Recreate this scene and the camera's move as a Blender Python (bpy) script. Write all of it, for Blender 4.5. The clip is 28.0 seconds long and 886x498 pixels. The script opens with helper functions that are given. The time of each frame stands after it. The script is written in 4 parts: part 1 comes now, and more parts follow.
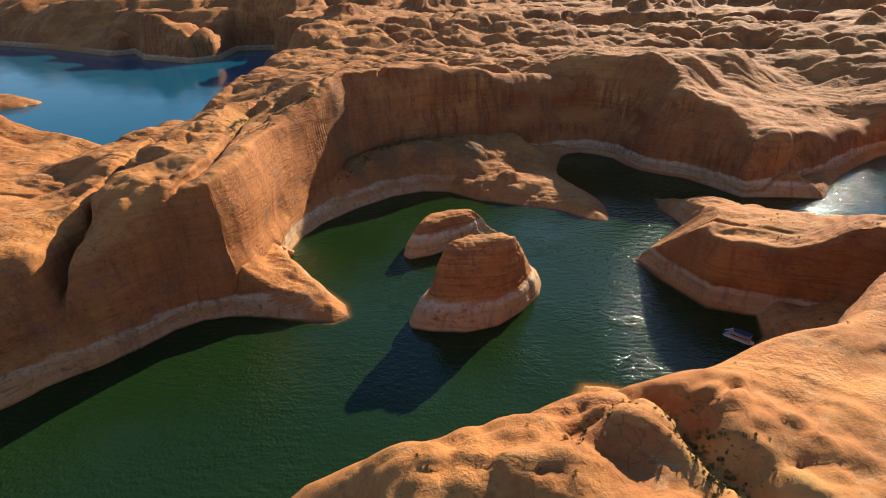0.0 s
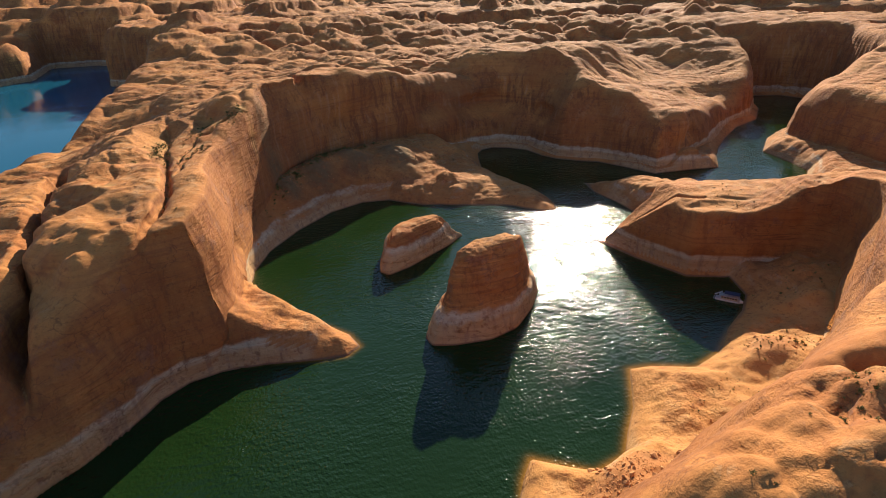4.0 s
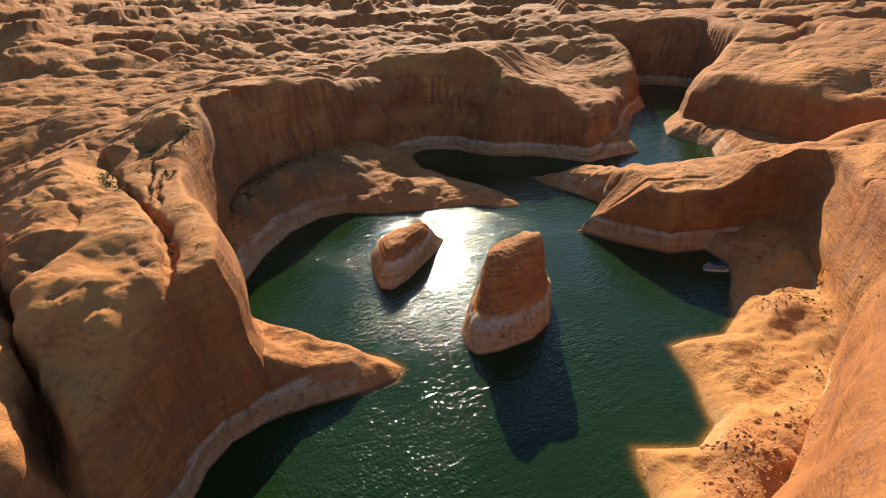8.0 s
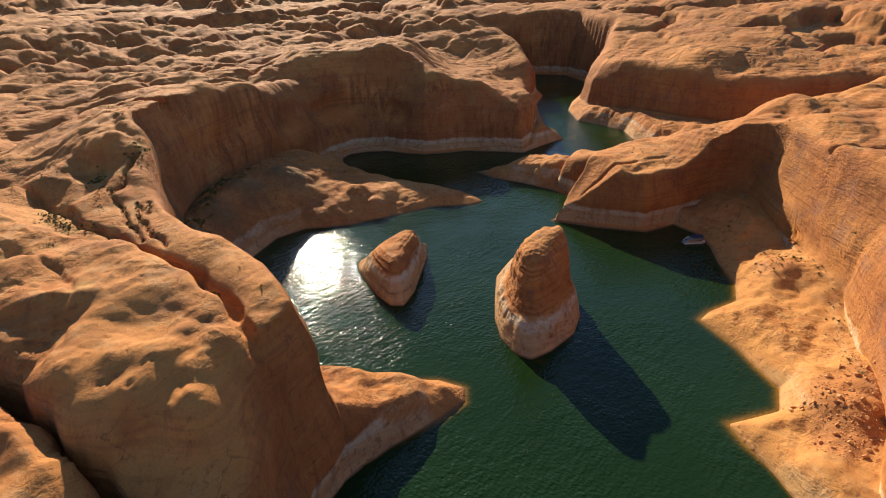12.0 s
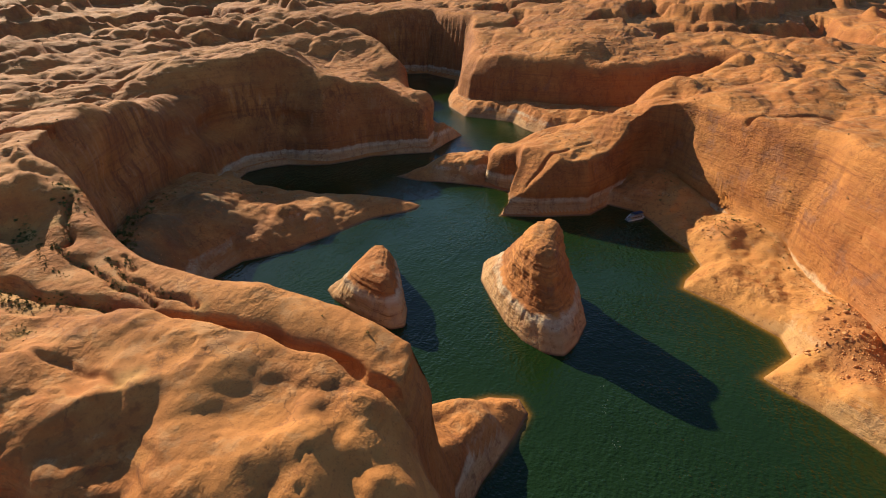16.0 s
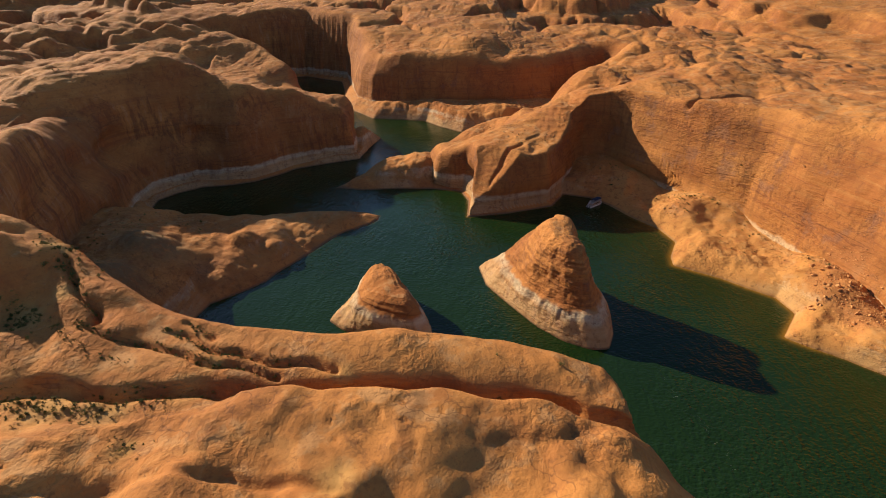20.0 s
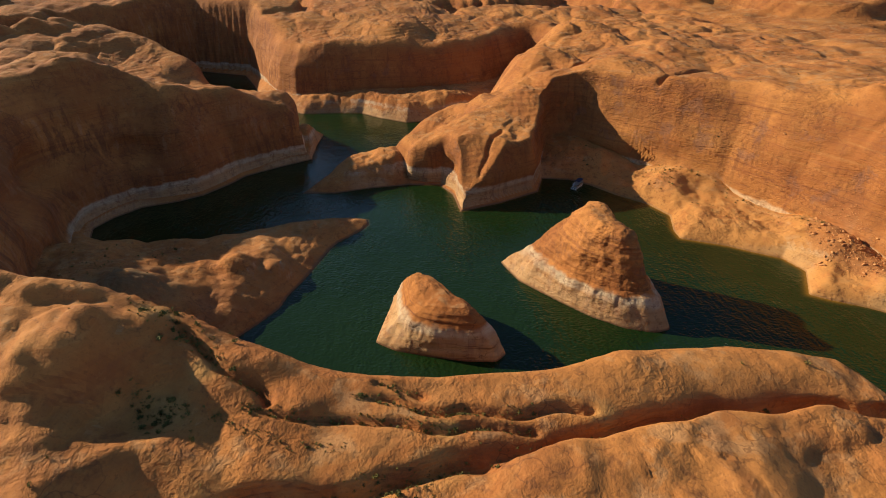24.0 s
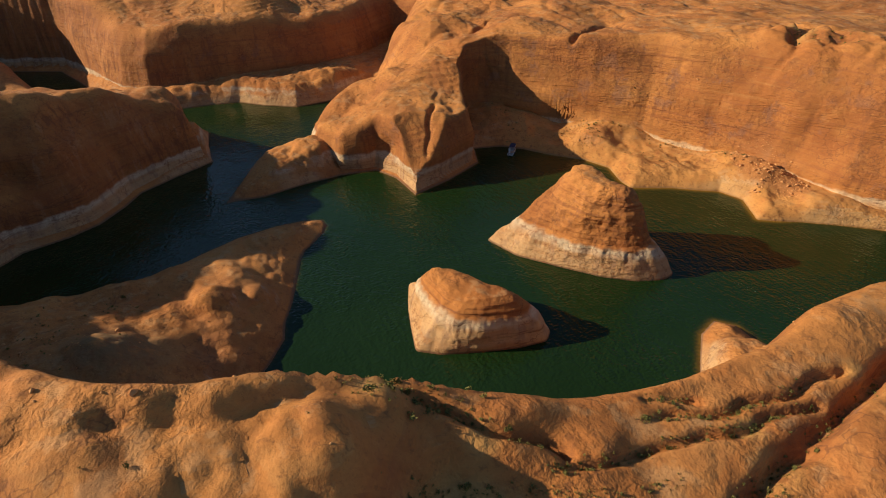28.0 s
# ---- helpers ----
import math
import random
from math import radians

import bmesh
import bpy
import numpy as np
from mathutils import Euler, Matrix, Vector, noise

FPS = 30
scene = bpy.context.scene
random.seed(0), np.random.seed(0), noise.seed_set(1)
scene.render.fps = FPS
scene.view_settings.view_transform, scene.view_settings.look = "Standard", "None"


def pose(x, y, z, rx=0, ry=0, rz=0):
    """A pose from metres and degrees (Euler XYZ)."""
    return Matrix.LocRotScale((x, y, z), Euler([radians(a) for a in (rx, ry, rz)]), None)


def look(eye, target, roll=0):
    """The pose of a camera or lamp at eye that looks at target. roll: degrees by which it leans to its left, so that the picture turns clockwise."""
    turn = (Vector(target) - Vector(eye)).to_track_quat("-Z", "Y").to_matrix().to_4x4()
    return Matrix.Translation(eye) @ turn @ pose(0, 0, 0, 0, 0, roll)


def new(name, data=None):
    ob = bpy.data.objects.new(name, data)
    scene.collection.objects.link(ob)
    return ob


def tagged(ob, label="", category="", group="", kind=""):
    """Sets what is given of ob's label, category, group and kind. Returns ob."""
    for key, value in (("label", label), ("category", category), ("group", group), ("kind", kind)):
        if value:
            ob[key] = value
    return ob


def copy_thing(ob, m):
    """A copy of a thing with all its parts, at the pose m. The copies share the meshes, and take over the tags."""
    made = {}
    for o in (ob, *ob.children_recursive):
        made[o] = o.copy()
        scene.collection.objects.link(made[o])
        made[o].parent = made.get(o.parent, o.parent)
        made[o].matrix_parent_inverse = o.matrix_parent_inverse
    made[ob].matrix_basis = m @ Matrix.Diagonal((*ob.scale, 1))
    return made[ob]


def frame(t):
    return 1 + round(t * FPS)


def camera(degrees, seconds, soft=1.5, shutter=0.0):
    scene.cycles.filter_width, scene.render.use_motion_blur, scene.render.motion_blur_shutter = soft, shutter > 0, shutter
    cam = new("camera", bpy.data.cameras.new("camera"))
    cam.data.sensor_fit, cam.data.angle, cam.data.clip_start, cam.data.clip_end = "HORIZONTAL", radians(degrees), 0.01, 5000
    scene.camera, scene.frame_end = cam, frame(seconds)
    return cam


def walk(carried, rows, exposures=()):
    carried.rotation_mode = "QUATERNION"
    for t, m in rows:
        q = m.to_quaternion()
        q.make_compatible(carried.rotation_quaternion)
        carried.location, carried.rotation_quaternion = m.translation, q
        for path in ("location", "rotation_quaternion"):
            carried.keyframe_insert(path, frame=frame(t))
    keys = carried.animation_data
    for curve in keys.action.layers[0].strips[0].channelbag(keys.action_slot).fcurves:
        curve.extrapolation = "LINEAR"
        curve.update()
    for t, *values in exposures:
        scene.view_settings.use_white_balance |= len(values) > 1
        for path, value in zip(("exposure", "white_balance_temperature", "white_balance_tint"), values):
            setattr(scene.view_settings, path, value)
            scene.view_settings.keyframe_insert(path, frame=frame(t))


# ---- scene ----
cam = camera(76.7, 28.0, soft=1.0)
PATH = [
    (0, (1.661, -10.969, 140.815), (1.629, -9.174, 139.933), -1.1),
    (3, (-48.707, 4.095, 140.183), (-48.337, 5.85, 139.298), -1.8),
    (6, (-95.117, 25.155, 139.624), (-94.394, 26.797, 138.739), -1.7),
    (8, (-123.628, 46.26, 139.38), (-122.695, 47.791, 138.493), -1.9),
    (11, (-158.202, 87.545, 138.778), (-156.983, 88.848, 137.874), -1.8),
    (14, (-182.577, 135.005, 137.281), (-181.096, 135.989, 136.367), -1.9),
    (17, (-194.496, 185.05, 136.785), (-192.821, 185.638, 135.863), -1.7),
    (20, (-195.739, 236.59, 136.887), (-193.988, 236.82, 135.95), -1.6),
    (21, (-193.489, 253.603, 136.989), (-191.731, 253.735, 136.043), -1.5),
    (24, (-179.087, 303.675, 137.681), (-177.362, 303.475, 136.688), -1.4),
    (25, (-172.18, 319.833, 137.927), (-170.487, 319.5, 136.915), -1.3),
    (27, (-154.095, 351.335, 138.902), (-152.516, 350.726, 137.837), -1.4),
    (28, (-143.457, 366.73, 139.168), (-141.959, 365.984, 138.071), -1.4),
]
walk(cam, [(t, look(eye, target, roll)) for t, eye, target, roll in PATH], [(0, 0.90, 5950, 10), (8, 0.90, 6050, 10), (14, 0.73, 6250, 10), (21, 0.44, 6400, 10), (28, 0.28, 6400, 10)])

# ---------------------------------------------------------------- light
SUN_AZ, SUN_EL = 30.5, 24.2            # degrees from north (y) towards east, and above the horizon
world = bpy.data.worlds.new("sky")
scene.world = world
world.use_nodes = True
wn = world.node_tree
sky = wn.nodes.new("ShaderNodeTexSky")
sky.sky_type, sky.sun_disc = "NISHITA", False
sky.sun_elevation, sky.sun_rotation = radians(SUN_EL), radians(SUN_AZ)
sky.altitude, sky.dust_density, sky.ozone_density = 1200, 0.5, 2.3
wn.nodes["Background"].inputs["Strength"].default_value = 0.075
wn.links.new(sky.outputs[0], wn.nodes["Background"].inputs["Color"])
sun = new("sun", bpy.data.lights.new("sun", "SUN"))
sun.data.energy, sun.data.angle, sun.data.color = 5.0, radians(0.6), (1.0, 0.835, 0.59)
sun.matrix_world = look((0, 0, 400), (-math.sin(radians(SUN_AZ)) * math.cos(radians(SUN_EL)), -math.cos(radians(SUN_AZ)) * math.cos(radians(SUN_EL)), 400 - math.sin(radians(SUN_EL))))


# ---------------------------------------------------------------- materials
def material(name):
    m = bpy.data.materials.new(name)
    m.use_nodes = True
    return m, m.node_tree.nodes, m.node_tree.links, m.node_tree.nodes["Principled BSDF"]


class Graph:
    """Short names for building a node tree."""

    def __init__(self, name):
        self.m, self.n, self.l, self.out = material(name)

    def put(self, socket, value):
        if hasattr(value, "is_output"):
            self.l.new(value, socket)
        elif value is not None:
            socket.default_value = value

    def pos(self, scale=(1, 1, 1)):
        g = self.n.new("ShaderNodeNewGeometry")
        v = self.n.new("ShaderNodeVectorMath")
        v.operation = "MULTIPLY"
        self.l.new(g.outputs["Position"], v.inputs[0])
        v.inputs[1].default_value = scale
        return v.outputs[0]

    def noise(self, scale, detail=4.0, rough=0.55, at=(1, 1, 1), warp=0.0):
        t = self.n.new("ShaderNodeTexNoise")
        t.inputs["Scale"].default_value, t.inputs["Detail"].default_value = scale, detail
        t.inputs["Roughness"].default_value, t.inputs["Distortion"].default_value = rough, warp
        self.l.new(self.pos(at), t.inputs["Vector"])
        return t.outputs["Fac"]

    def math(self, op, a, b=0.0, c=None, clamp=False):
        t = self.n.new("ShaderNodeMath")
        t.operation, t.use_clamp = op, clamp
        self.put(t.inputs[0], a), self.put(t.inputs[1], b)
        if c is not None:
            self.put(t.inputs[2], c)
        return t.outputs[0]

    def ramp(self, fac, a, b):
        """0 at a, 1 at b, smoothly."""
        t = self.n.new("ShaderNodeMapRange")
        t.interpolation_type = "SMOOTHSTEP"
        self.put(t.inputs["Value"], fac)
        t.inputs["From Min"].default_value, t.inputs["From Max"].default_value = a, b
        if a > b:
            t.inputs["From Min"].default_value, t.inputs["From Max"].default_value = b, a
            t.inputs["To Min"].default_value, t.inputs["To Max"].default_value = 1, 0
        return t.outputs[0]

    def mix(self, fac, a, b, how="MIX"):
        t = self.n.new("ShaderNodeMix")
        t.data_type, t.blend_type = "RGBA", how
        self.put(t.inputs[0], fac)
        for s, v in ((t.inputs[6], a), (t.inputs[7], b)):
            self.put(s, (*v, 1) if isinstance(v, tuple) else v)
        return t.outputs[2]

    def sep(self, axis):
        s = self.n.new("ShaderNodeSeparateXYZ")
        self.l.new(self.pos(), s.inputs[0])
        return s.outputs[axis]

    def height(self):
        s = self.n.new("ShaderNodeSeparateXYZ")
        self.l.new(self.pos(), s.inputs[0])
        return s.outputs[2]

    def flatness(self):
        g = self.n.new("ShaderNodeNewGeometry")
        s = self.n.new("ShaderNodeSeparateXYZ")
        self.l.new(g.outputs["True Normal"], s.inputs[0])
        return s.outputs[2]

    def bump(self, fac, strength, distance, under=None):
        b = self.n.new("ShaderNodeBump")
        b.inputs["Strength"].default_value, b.inputs["Distance"].default_value = strength, distance
        self.put(b.inputs["Height"], fac)
        if under is not None:
            self.l.new(under, b.inputs["Normal"])
        return b.outputs[0]

    def done(self, color, rough=0.8, normal=None, **more):
        self.put(self.out.inputs["Base Color"], (*color, 1) if isinstance(color, tuple) else color)
        self.put(self.out.inputs["Roughness"], rough)
        if normal is not None:
            self.l.new(normal, self.out.inputs["Normal"])
        for k, v in more.items():
            self.put(self.out.inputs[k.replace("_", " ")], v)
        return self.m


def sandstone(name, ring=10.5, gentle=(0.80, 0.5)):
    """Navajo sandstone: orange rock, dark varnish streaks on steep faces, a bleached ring above the waterline."""
    g = Graph(name)
    big, mid, fine = g.noise(0.018, 5), g.noise(0.16, 6, 0.6), g.noise(1.6, 6, 0.65)
    strata = g.noise(1.0, 4, 0.6, at=(0.012, 0.012, 0.55), warp=0.6)
    streak = g.noise(1.0, 5, 0.66, at=(0.24, 0.24, 0.013))
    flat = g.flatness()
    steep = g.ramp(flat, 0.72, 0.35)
    col = g.mix(g.ramp(big, 0.35, 0.65), (0.54, 0.226, 0.062), (0.43, 0.157, 0.042))
    col = g.mix(g.math("MULTIPLY", g.ramp(mid, 0.45, 0.75), 0.45), col, (0.58, 0.270, 0.080))
    col = g.mix(g.math("MULTIPLY", g.ramp(strata, 0.5, 0.66), g.math("ADD", 0.28, g.math("MULTIPLY", steep, 0.34))), col, (0.31, 0.118, 0.047))
    col = g.mix(g.math("MULTIPLY", g.ramp(strata, 0.42, 0.3), 0.35), col, (0.59, 0.30, 0.10))
    patch = g.noise(0.045, 5, 0.62, warp=0.5)
    col = g.mix(g.math("MULTIPLY", g.ramp(patch, 0.50, 0.64), 0.55), col, (0.29, 0.100, 0.032))
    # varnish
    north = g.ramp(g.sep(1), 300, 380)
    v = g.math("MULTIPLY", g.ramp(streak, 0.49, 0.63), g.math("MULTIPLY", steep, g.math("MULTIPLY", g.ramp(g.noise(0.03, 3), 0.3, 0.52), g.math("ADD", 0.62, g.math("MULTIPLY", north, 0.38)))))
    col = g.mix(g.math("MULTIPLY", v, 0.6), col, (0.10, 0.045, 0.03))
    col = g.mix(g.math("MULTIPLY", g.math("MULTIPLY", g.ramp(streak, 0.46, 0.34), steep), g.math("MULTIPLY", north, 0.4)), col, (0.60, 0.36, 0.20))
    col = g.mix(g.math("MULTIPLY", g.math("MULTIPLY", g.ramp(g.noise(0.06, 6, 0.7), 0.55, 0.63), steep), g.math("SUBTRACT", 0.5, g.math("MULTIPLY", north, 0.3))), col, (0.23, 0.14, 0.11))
    # darker and redder on all steep faces, a little more east and north
    steep_dark = g.math("MAXIMUM", g.math("MULTIPLY", g.ramp(g.sep(0), 270, 330), 0.45), g.math("ADD", 0.36, g.math("MULTIPLY", north, 0.12)))
    col = g.mix(g.math("MULTIPLY", g.math("MULTIPLY", g.ramp(flat, 0.85, 0.5), steep_dark), g.ramp(big, 0.25, 0.5)), col, (0.23, 0.078, 0.028))
    # sand and lichen on the flats
    col = g.mix(g.math("MULTIPLY", g.math("MULTIPLY", g.ramp(flat, 0.9, 0.99), g.ramp(mid, 0.5, 0.62)), 0.5), col, (0.52, 0.29, 0.13))
    col = g.mix(g.math("MULTIPLY", g.ramp(fine, 0.53, 0.68), 0.42), col, (0.24, 0.095, 0.035))
    # bleached ring
    z = g.height()
    top = g.math("ADD", ring, g.math("MULTIPLY", g.math("SUBTRACT", g.noise(0.12, 4), 0.5), 5.0))
    ringed = g.ramp(g.math("SUBTRACT", z, top), 0.7, -0.9)
    rfade = g.math("MULTIPLY", ringed, g.math("ADD", 0.6, g.math("MULTIPLY", g.ramp(g.noise(1.0, 4, 0.6, at=(0.06, 0.06, 0.5)), 0.3, 0.62), 0.4)))
    rcol = g.mix(g.ramp(g.math("SUBTRACT", top, z), 2.0, 4.2), (0.60, 0.46, 0.30), (0.54, 0.33, 0.16))
    rcol = g.mix(g.math("MULTIPLY", g.ramp(streak, 0.48, 0.66), 0.6), rcol, (0.30, 0.18, 0.12))
    col = g.mix(g.math("MULTIPLY", rfade, g.math("ADD", 0.06, g.math("MULTIPLY", g.ramp(flat, *gentle), 0.94))), col, rcol)
    # damp line
    col = g.mix(g.ramp(z, 0.9, 0.25), col, (0.20, 0.11, 0.06))
    dip = g.n.new("ShaderNodeVectorMath")
    dip.operation = "DOT_PRODUCT"
    g.l.new(g.pos(), dip.inputs[0])
    dip.inputs[1].default_value = (0.42, 0.25, 1.25)
    lay = g.n.new("ShaderNodeCombineXYZ")
    g.put(lay.inputs[0], g.math("MULTIPLY", g.sep(0), 0.035))
    g.put(lay.inputs[1], g.math("MULTIPLY", g.sep(1), 0.035))
    g.put(lay.inputs[2], g.math("MULTIPLY", dip.outputs["Value"], 0.9))
    lt = g.n.new("ShaderNodeTexNoise")
    lt.inputs["Scale"].default_value, lt.inputs["Detail"].default_value, lt.inputs["Roughness"].default_value, lt.inputs["Distortion"].default_value = 1.0, 4, 0.65, 0.8
    g.l.new(lay.outputs[0], lt.inputs["Vector"])
    lam = lt.outputs["Fac"]
    bedded = g.ramp(g.noise(0.02, 3), 0.42, 0.6)
    col = g.mix(g.math("MULTIPLY", g.math("MULTIPLY", g.ramp(lam, 0.53, 0.66), bedded), 0.22), col, (0.27, 0.11, 0.048))
    crackle = g.n.new("ShaderNodeTexVoronoi")
    crackle.feature = "DISTANCE_TO_EDGE"
    crackle.inputs["Scale"].default_value = 0.11
    vm = g.n.new("ShaderNodeVectorMath")
    vm.operation = "ADD"
    wob = g.n.new("ShaderNodeTexNoise")
    wob.inputs["Scale"].default_value, wob.inputs["Detail"].default_value = 0.2, 4
    g.l.new(g.pos((1, 1, 1.6)), vm.inputs[0])
    g.l.new(g.pos(), wob.inputs["Vector"])
    sc = g.n.new("ShaderNodeVectorMath")
    sc.operation = "SCALE"
    sc.inputs["Scale"].default_value = 9.0
    g.l.new(wob.outputs["Color"], sc.inputs[0])
    g.l.new(sc.outputs[0], vm.inputs[1])
    g.l.new(vm.outputs[0], crackle.inputs["Vector"])
    joint = g.math("MULTIPLY", g.ramp(crackle.outputs["Distance"], 0.03, 0.003), g.ramp(g.noise(0.045, 2), 0.48, 0.58))
    col = g.mix(g.math("MULTIPLY", joint, 0.5), col, (0.13, 0.055, 0.028))
    # bleached veins, sandy hollows and rubble ground
    for key, tint, most in (("pale", (0.58, 0.38, 0.21), 0.38), ("sand", (0.50, 0.27, 0.085), 0.85), ("soil", (0.17, 0.115, 0.055), 0.85), ("rubble", (0.42, 0.165, 0.06), 0.6), ("bench", (0.60, 0.30, 0.085), 0.45)):
        at = g.n.new("ShaderNodeAttribute")
        at.attribute_name = key
        col = g.mix(g.math("MULTIPLY", g.math("MULTIPLY", at.outputs["Fac"], g.ramp(mid, 0.28, 0.5)), most), col, tint)
    pit = g.noise(0.55, 5, 0.7)
    col = g.mix(g.math("MULTIPLY", g.ramp(pit, 0.58, 0.68), 0.5), col, (0.20, 0.085, 0.035))
    col = g.mix(g.math("MULTIPLY", g.ramp(pit, 0.44, 0.30), 0.25), col, (0.58, 0.27, 0.09))
    ledge_z = g.noise(1.0, 3, 0.55, at=(0.022, 0.022, 0.20), warp=0.4)
    ledge = g.math("ADD", g.ramp(ledge_z, 0.42, 0.44), g.math("ADD", g.ramp(ledge_z, 0.51, 0.53), g.ramp(ledge_z, 0.60, 0.62)))
    line = g.math("MULTIPLY", g.math("SUBTRACT", g.ramp(ledge_z, 0.50, 0.515), g.ramp(ledge_z, 0.515, 0.54)), g.ramp(flat, 0.6, 0.3))
    line = g.math("MULTIPLY", line, g.ramp(g.noise(0.025, 3), 0.45, 0.62))
    col = g.mix(g.math("MULTIPLY", line, 0.55), col, (0.16, 0.06, 0.028))
    pocked = g.math("MULTIPLY", g.ramp(g.noise(0.42, 4, 0.6), 0.53, 0.68), g.ramp(g.noise(0.03, 3, 0.6), 0.42, 0.55))
    col = g.mix(g.math("MULTIPLY", pocked, 0.6), col, (0.22, 0.085, 0.033))
    scallop = g.noise(0.45, 4, 0.6, at=(1, 1, 1.8), warp=0.25)
    worn = g.ramp(g.noise(0.028, 3, 0.6), 0.40, 0.62)
    nb = g.bump(g.noise(0.10, 3, 0.5), 0.5, 1.7)
    nb = g.bump(pocked, -0.8, 0.9, nb)
    nb = g.bump(g.math("MULTIPLY", scallop, g.math("ADD", 0.15, worn)), 0.85, 0.95, nb)
    nb = g.bump(g.math("MULTIPLY", ledge, g.ramp(flat, 0.55, 0.25)), 0.4, 0.6, nb)
    nb = g.bump(joint, -0.5, 0.4, nb)
    nb = g.bump(g.math("MULTIPLY", lam, bedded), 0.14, 0.25, nb)
    nb = g.bump(strata, 0.22, 0.5, nb)
    nb = g.bump(g.noise(2.0, 4, 0.62), 0.6, 0.20, nb)
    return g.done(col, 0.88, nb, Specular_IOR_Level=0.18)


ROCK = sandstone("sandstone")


def lake_water():
    g = Graph("lake_water")
    a = g.n.new("ShaderNodeAttribute")
    a.attribute_name = "shallow"
    big = g.noise(0.012, 3)
    col = g.mix(g.ramp(big, 0.35, 0.65), (0.0092, 0.0252, 0.0058), (0.0112, 0.0300, 0.0074))
    sep = g.n.new("ShaderNodeSeparateXYZ")
    g.l.new(g.pos(), sep.inputs[0])
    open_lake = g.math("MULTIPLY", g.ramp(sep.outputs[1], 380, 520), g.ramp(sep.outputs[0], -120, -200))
    # the sky's blue reflection on the open lake is put into the base colour
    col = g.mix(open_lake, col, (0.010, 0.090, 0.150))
    col = g.mix(a.outputs["Fac"], col, (0.34, 0.16, 0.022))
    # short wind waves, in gusts
    w1 = g.noise(0.22, 1, 0.5, at=(1, 1.8, 1))
    w2 = g.noise(0.70, 1.2, 0.5, at=(1.3, 1, 1))
    gust = g.math("ADD", 0.40, g.math("MULTIPLY", g.ramp(g.noise(0.016, 3, 0.6), 0.35, 0.68), 0.95))
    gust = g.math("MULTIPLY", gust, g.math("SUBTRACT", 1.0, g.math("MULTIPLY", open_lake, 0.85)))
    nb = g.bump(g.math("MULTIPLY", w1, gust), 0.55, 0.66)
    nb = g.bump(g.math("MULTIPLY", w2, gust), 0.72, 0.42, nb)
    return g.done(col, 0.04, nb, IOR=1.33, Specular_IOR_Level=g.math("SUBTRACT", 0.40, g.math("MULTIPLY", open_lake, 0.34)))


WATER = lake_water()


def plain(name, color, rough=0.6, metal=0.0, grain=0.15, scale=6.0):
    g = Graph(name)
    n = g.noise(scale, 5, 0.6)
    col = g.mix(g.math("MULTIPLY", n, grain * 2), color, tuple(c * 0.55 for c in color))
    return g.done(col, rough, g.bump(n, 0.2, 0.03), Metallic=metal)


# ---------------------------------------------------------------- the lie of the land
rng = np.random.RandomState(4)
GRAD = rng.uniform(0, 2 * np.pi, 4096)
GRAD_X, GRAD_Y = np.cos(GRAD).astype(np.float32), np.sin(GRAD).astype(np.float32)
PERM = rng.permutation(4096).astype(np.int32)


def perlin(x, y, seed=0):
    x, y = np.asarray(x, np.float32), np.asarray(y, np.float32)
    bx, by = np.floor(x), np.floor(y)
    xi, yi, fx, fy = bx.astype(np.int32), by.astype(np.int32), x - bx, y - by
    u, v = fx * fx * fx * (fx * (fx * 6 - 15) + 10), fy * fy * fy * (fy * (fy * 6 - 15) + 10)

    def dot(ix, iy, dx, dy):
        a = PERM[(ix + PERM[(iy + seed * 131) & 4095]) & 4095]
        return GRAD_X[a] * dx + GRAD_Y[a] * dy
    n0 = dot(xi, yi, fx, fy) * (1 - u) + dot(xi + 1, yi, fx - 1, fy) * u
    n1 = dot(xi, yi + 1, fx, fy - 1) * (1 - u) + dot(xi + 1, yi + 1, fx - 1, fy - 1) * u
    return (n0 * (1 - v) + n1 * v) * 1.5


def fbm(x, y, octaves, seed=0, gain=0.5):
    s, a = 0.0, 1.0
    for k in range(octaves):
        s = s + a * perlin(x * 2.03 ** k, y * 2.03 ** k, seed + k)
        a *= gain
    return s


def billow(x, y, octaves, seed=0, gain=0.5):
    """Rounded knobs with creases between them."""
    s, a = 0.0, 1.0
    for k in range(octaves):
        s = s + a * (np.sqrt(perlin(x * 2.07 ** k, y * 2.07 ** k, seed + k) ** 2 + 0.006) * 2 - 0.5)
        a *= gain
    return s


DOT_X = (0.8 * (np.arange(4096) % 64 / 63.0 - 0.5)).astype(np.float32)
DOT_Y = (0.8 * (np.arange(4096) // 64 / 63.0 - 0.5)).astype(np.float32)


def domes(x, y, seed):
    """Rounded whalebacks that meet in creases."""
    xi, yi = np.floor(x).astype(np.int32), np.floor(y).astype(np.int32)
    best = np.full(x.shape, 9.0, np.float32)
    for i in (-1, 0, 1):
        for j in (-1, 0, 1):
            a = PERM[(xi + i + PERM[(yi + j + seed * 57) & 4095]) & 4095]
            best = np.minimum(best, (xi + i + 0.5 + DOT_X[a] - x) ** 2 + (yi + j + 0.5 + DOT_Y[a] - y) ** 2)
    return 0.32 - 1.3 * best


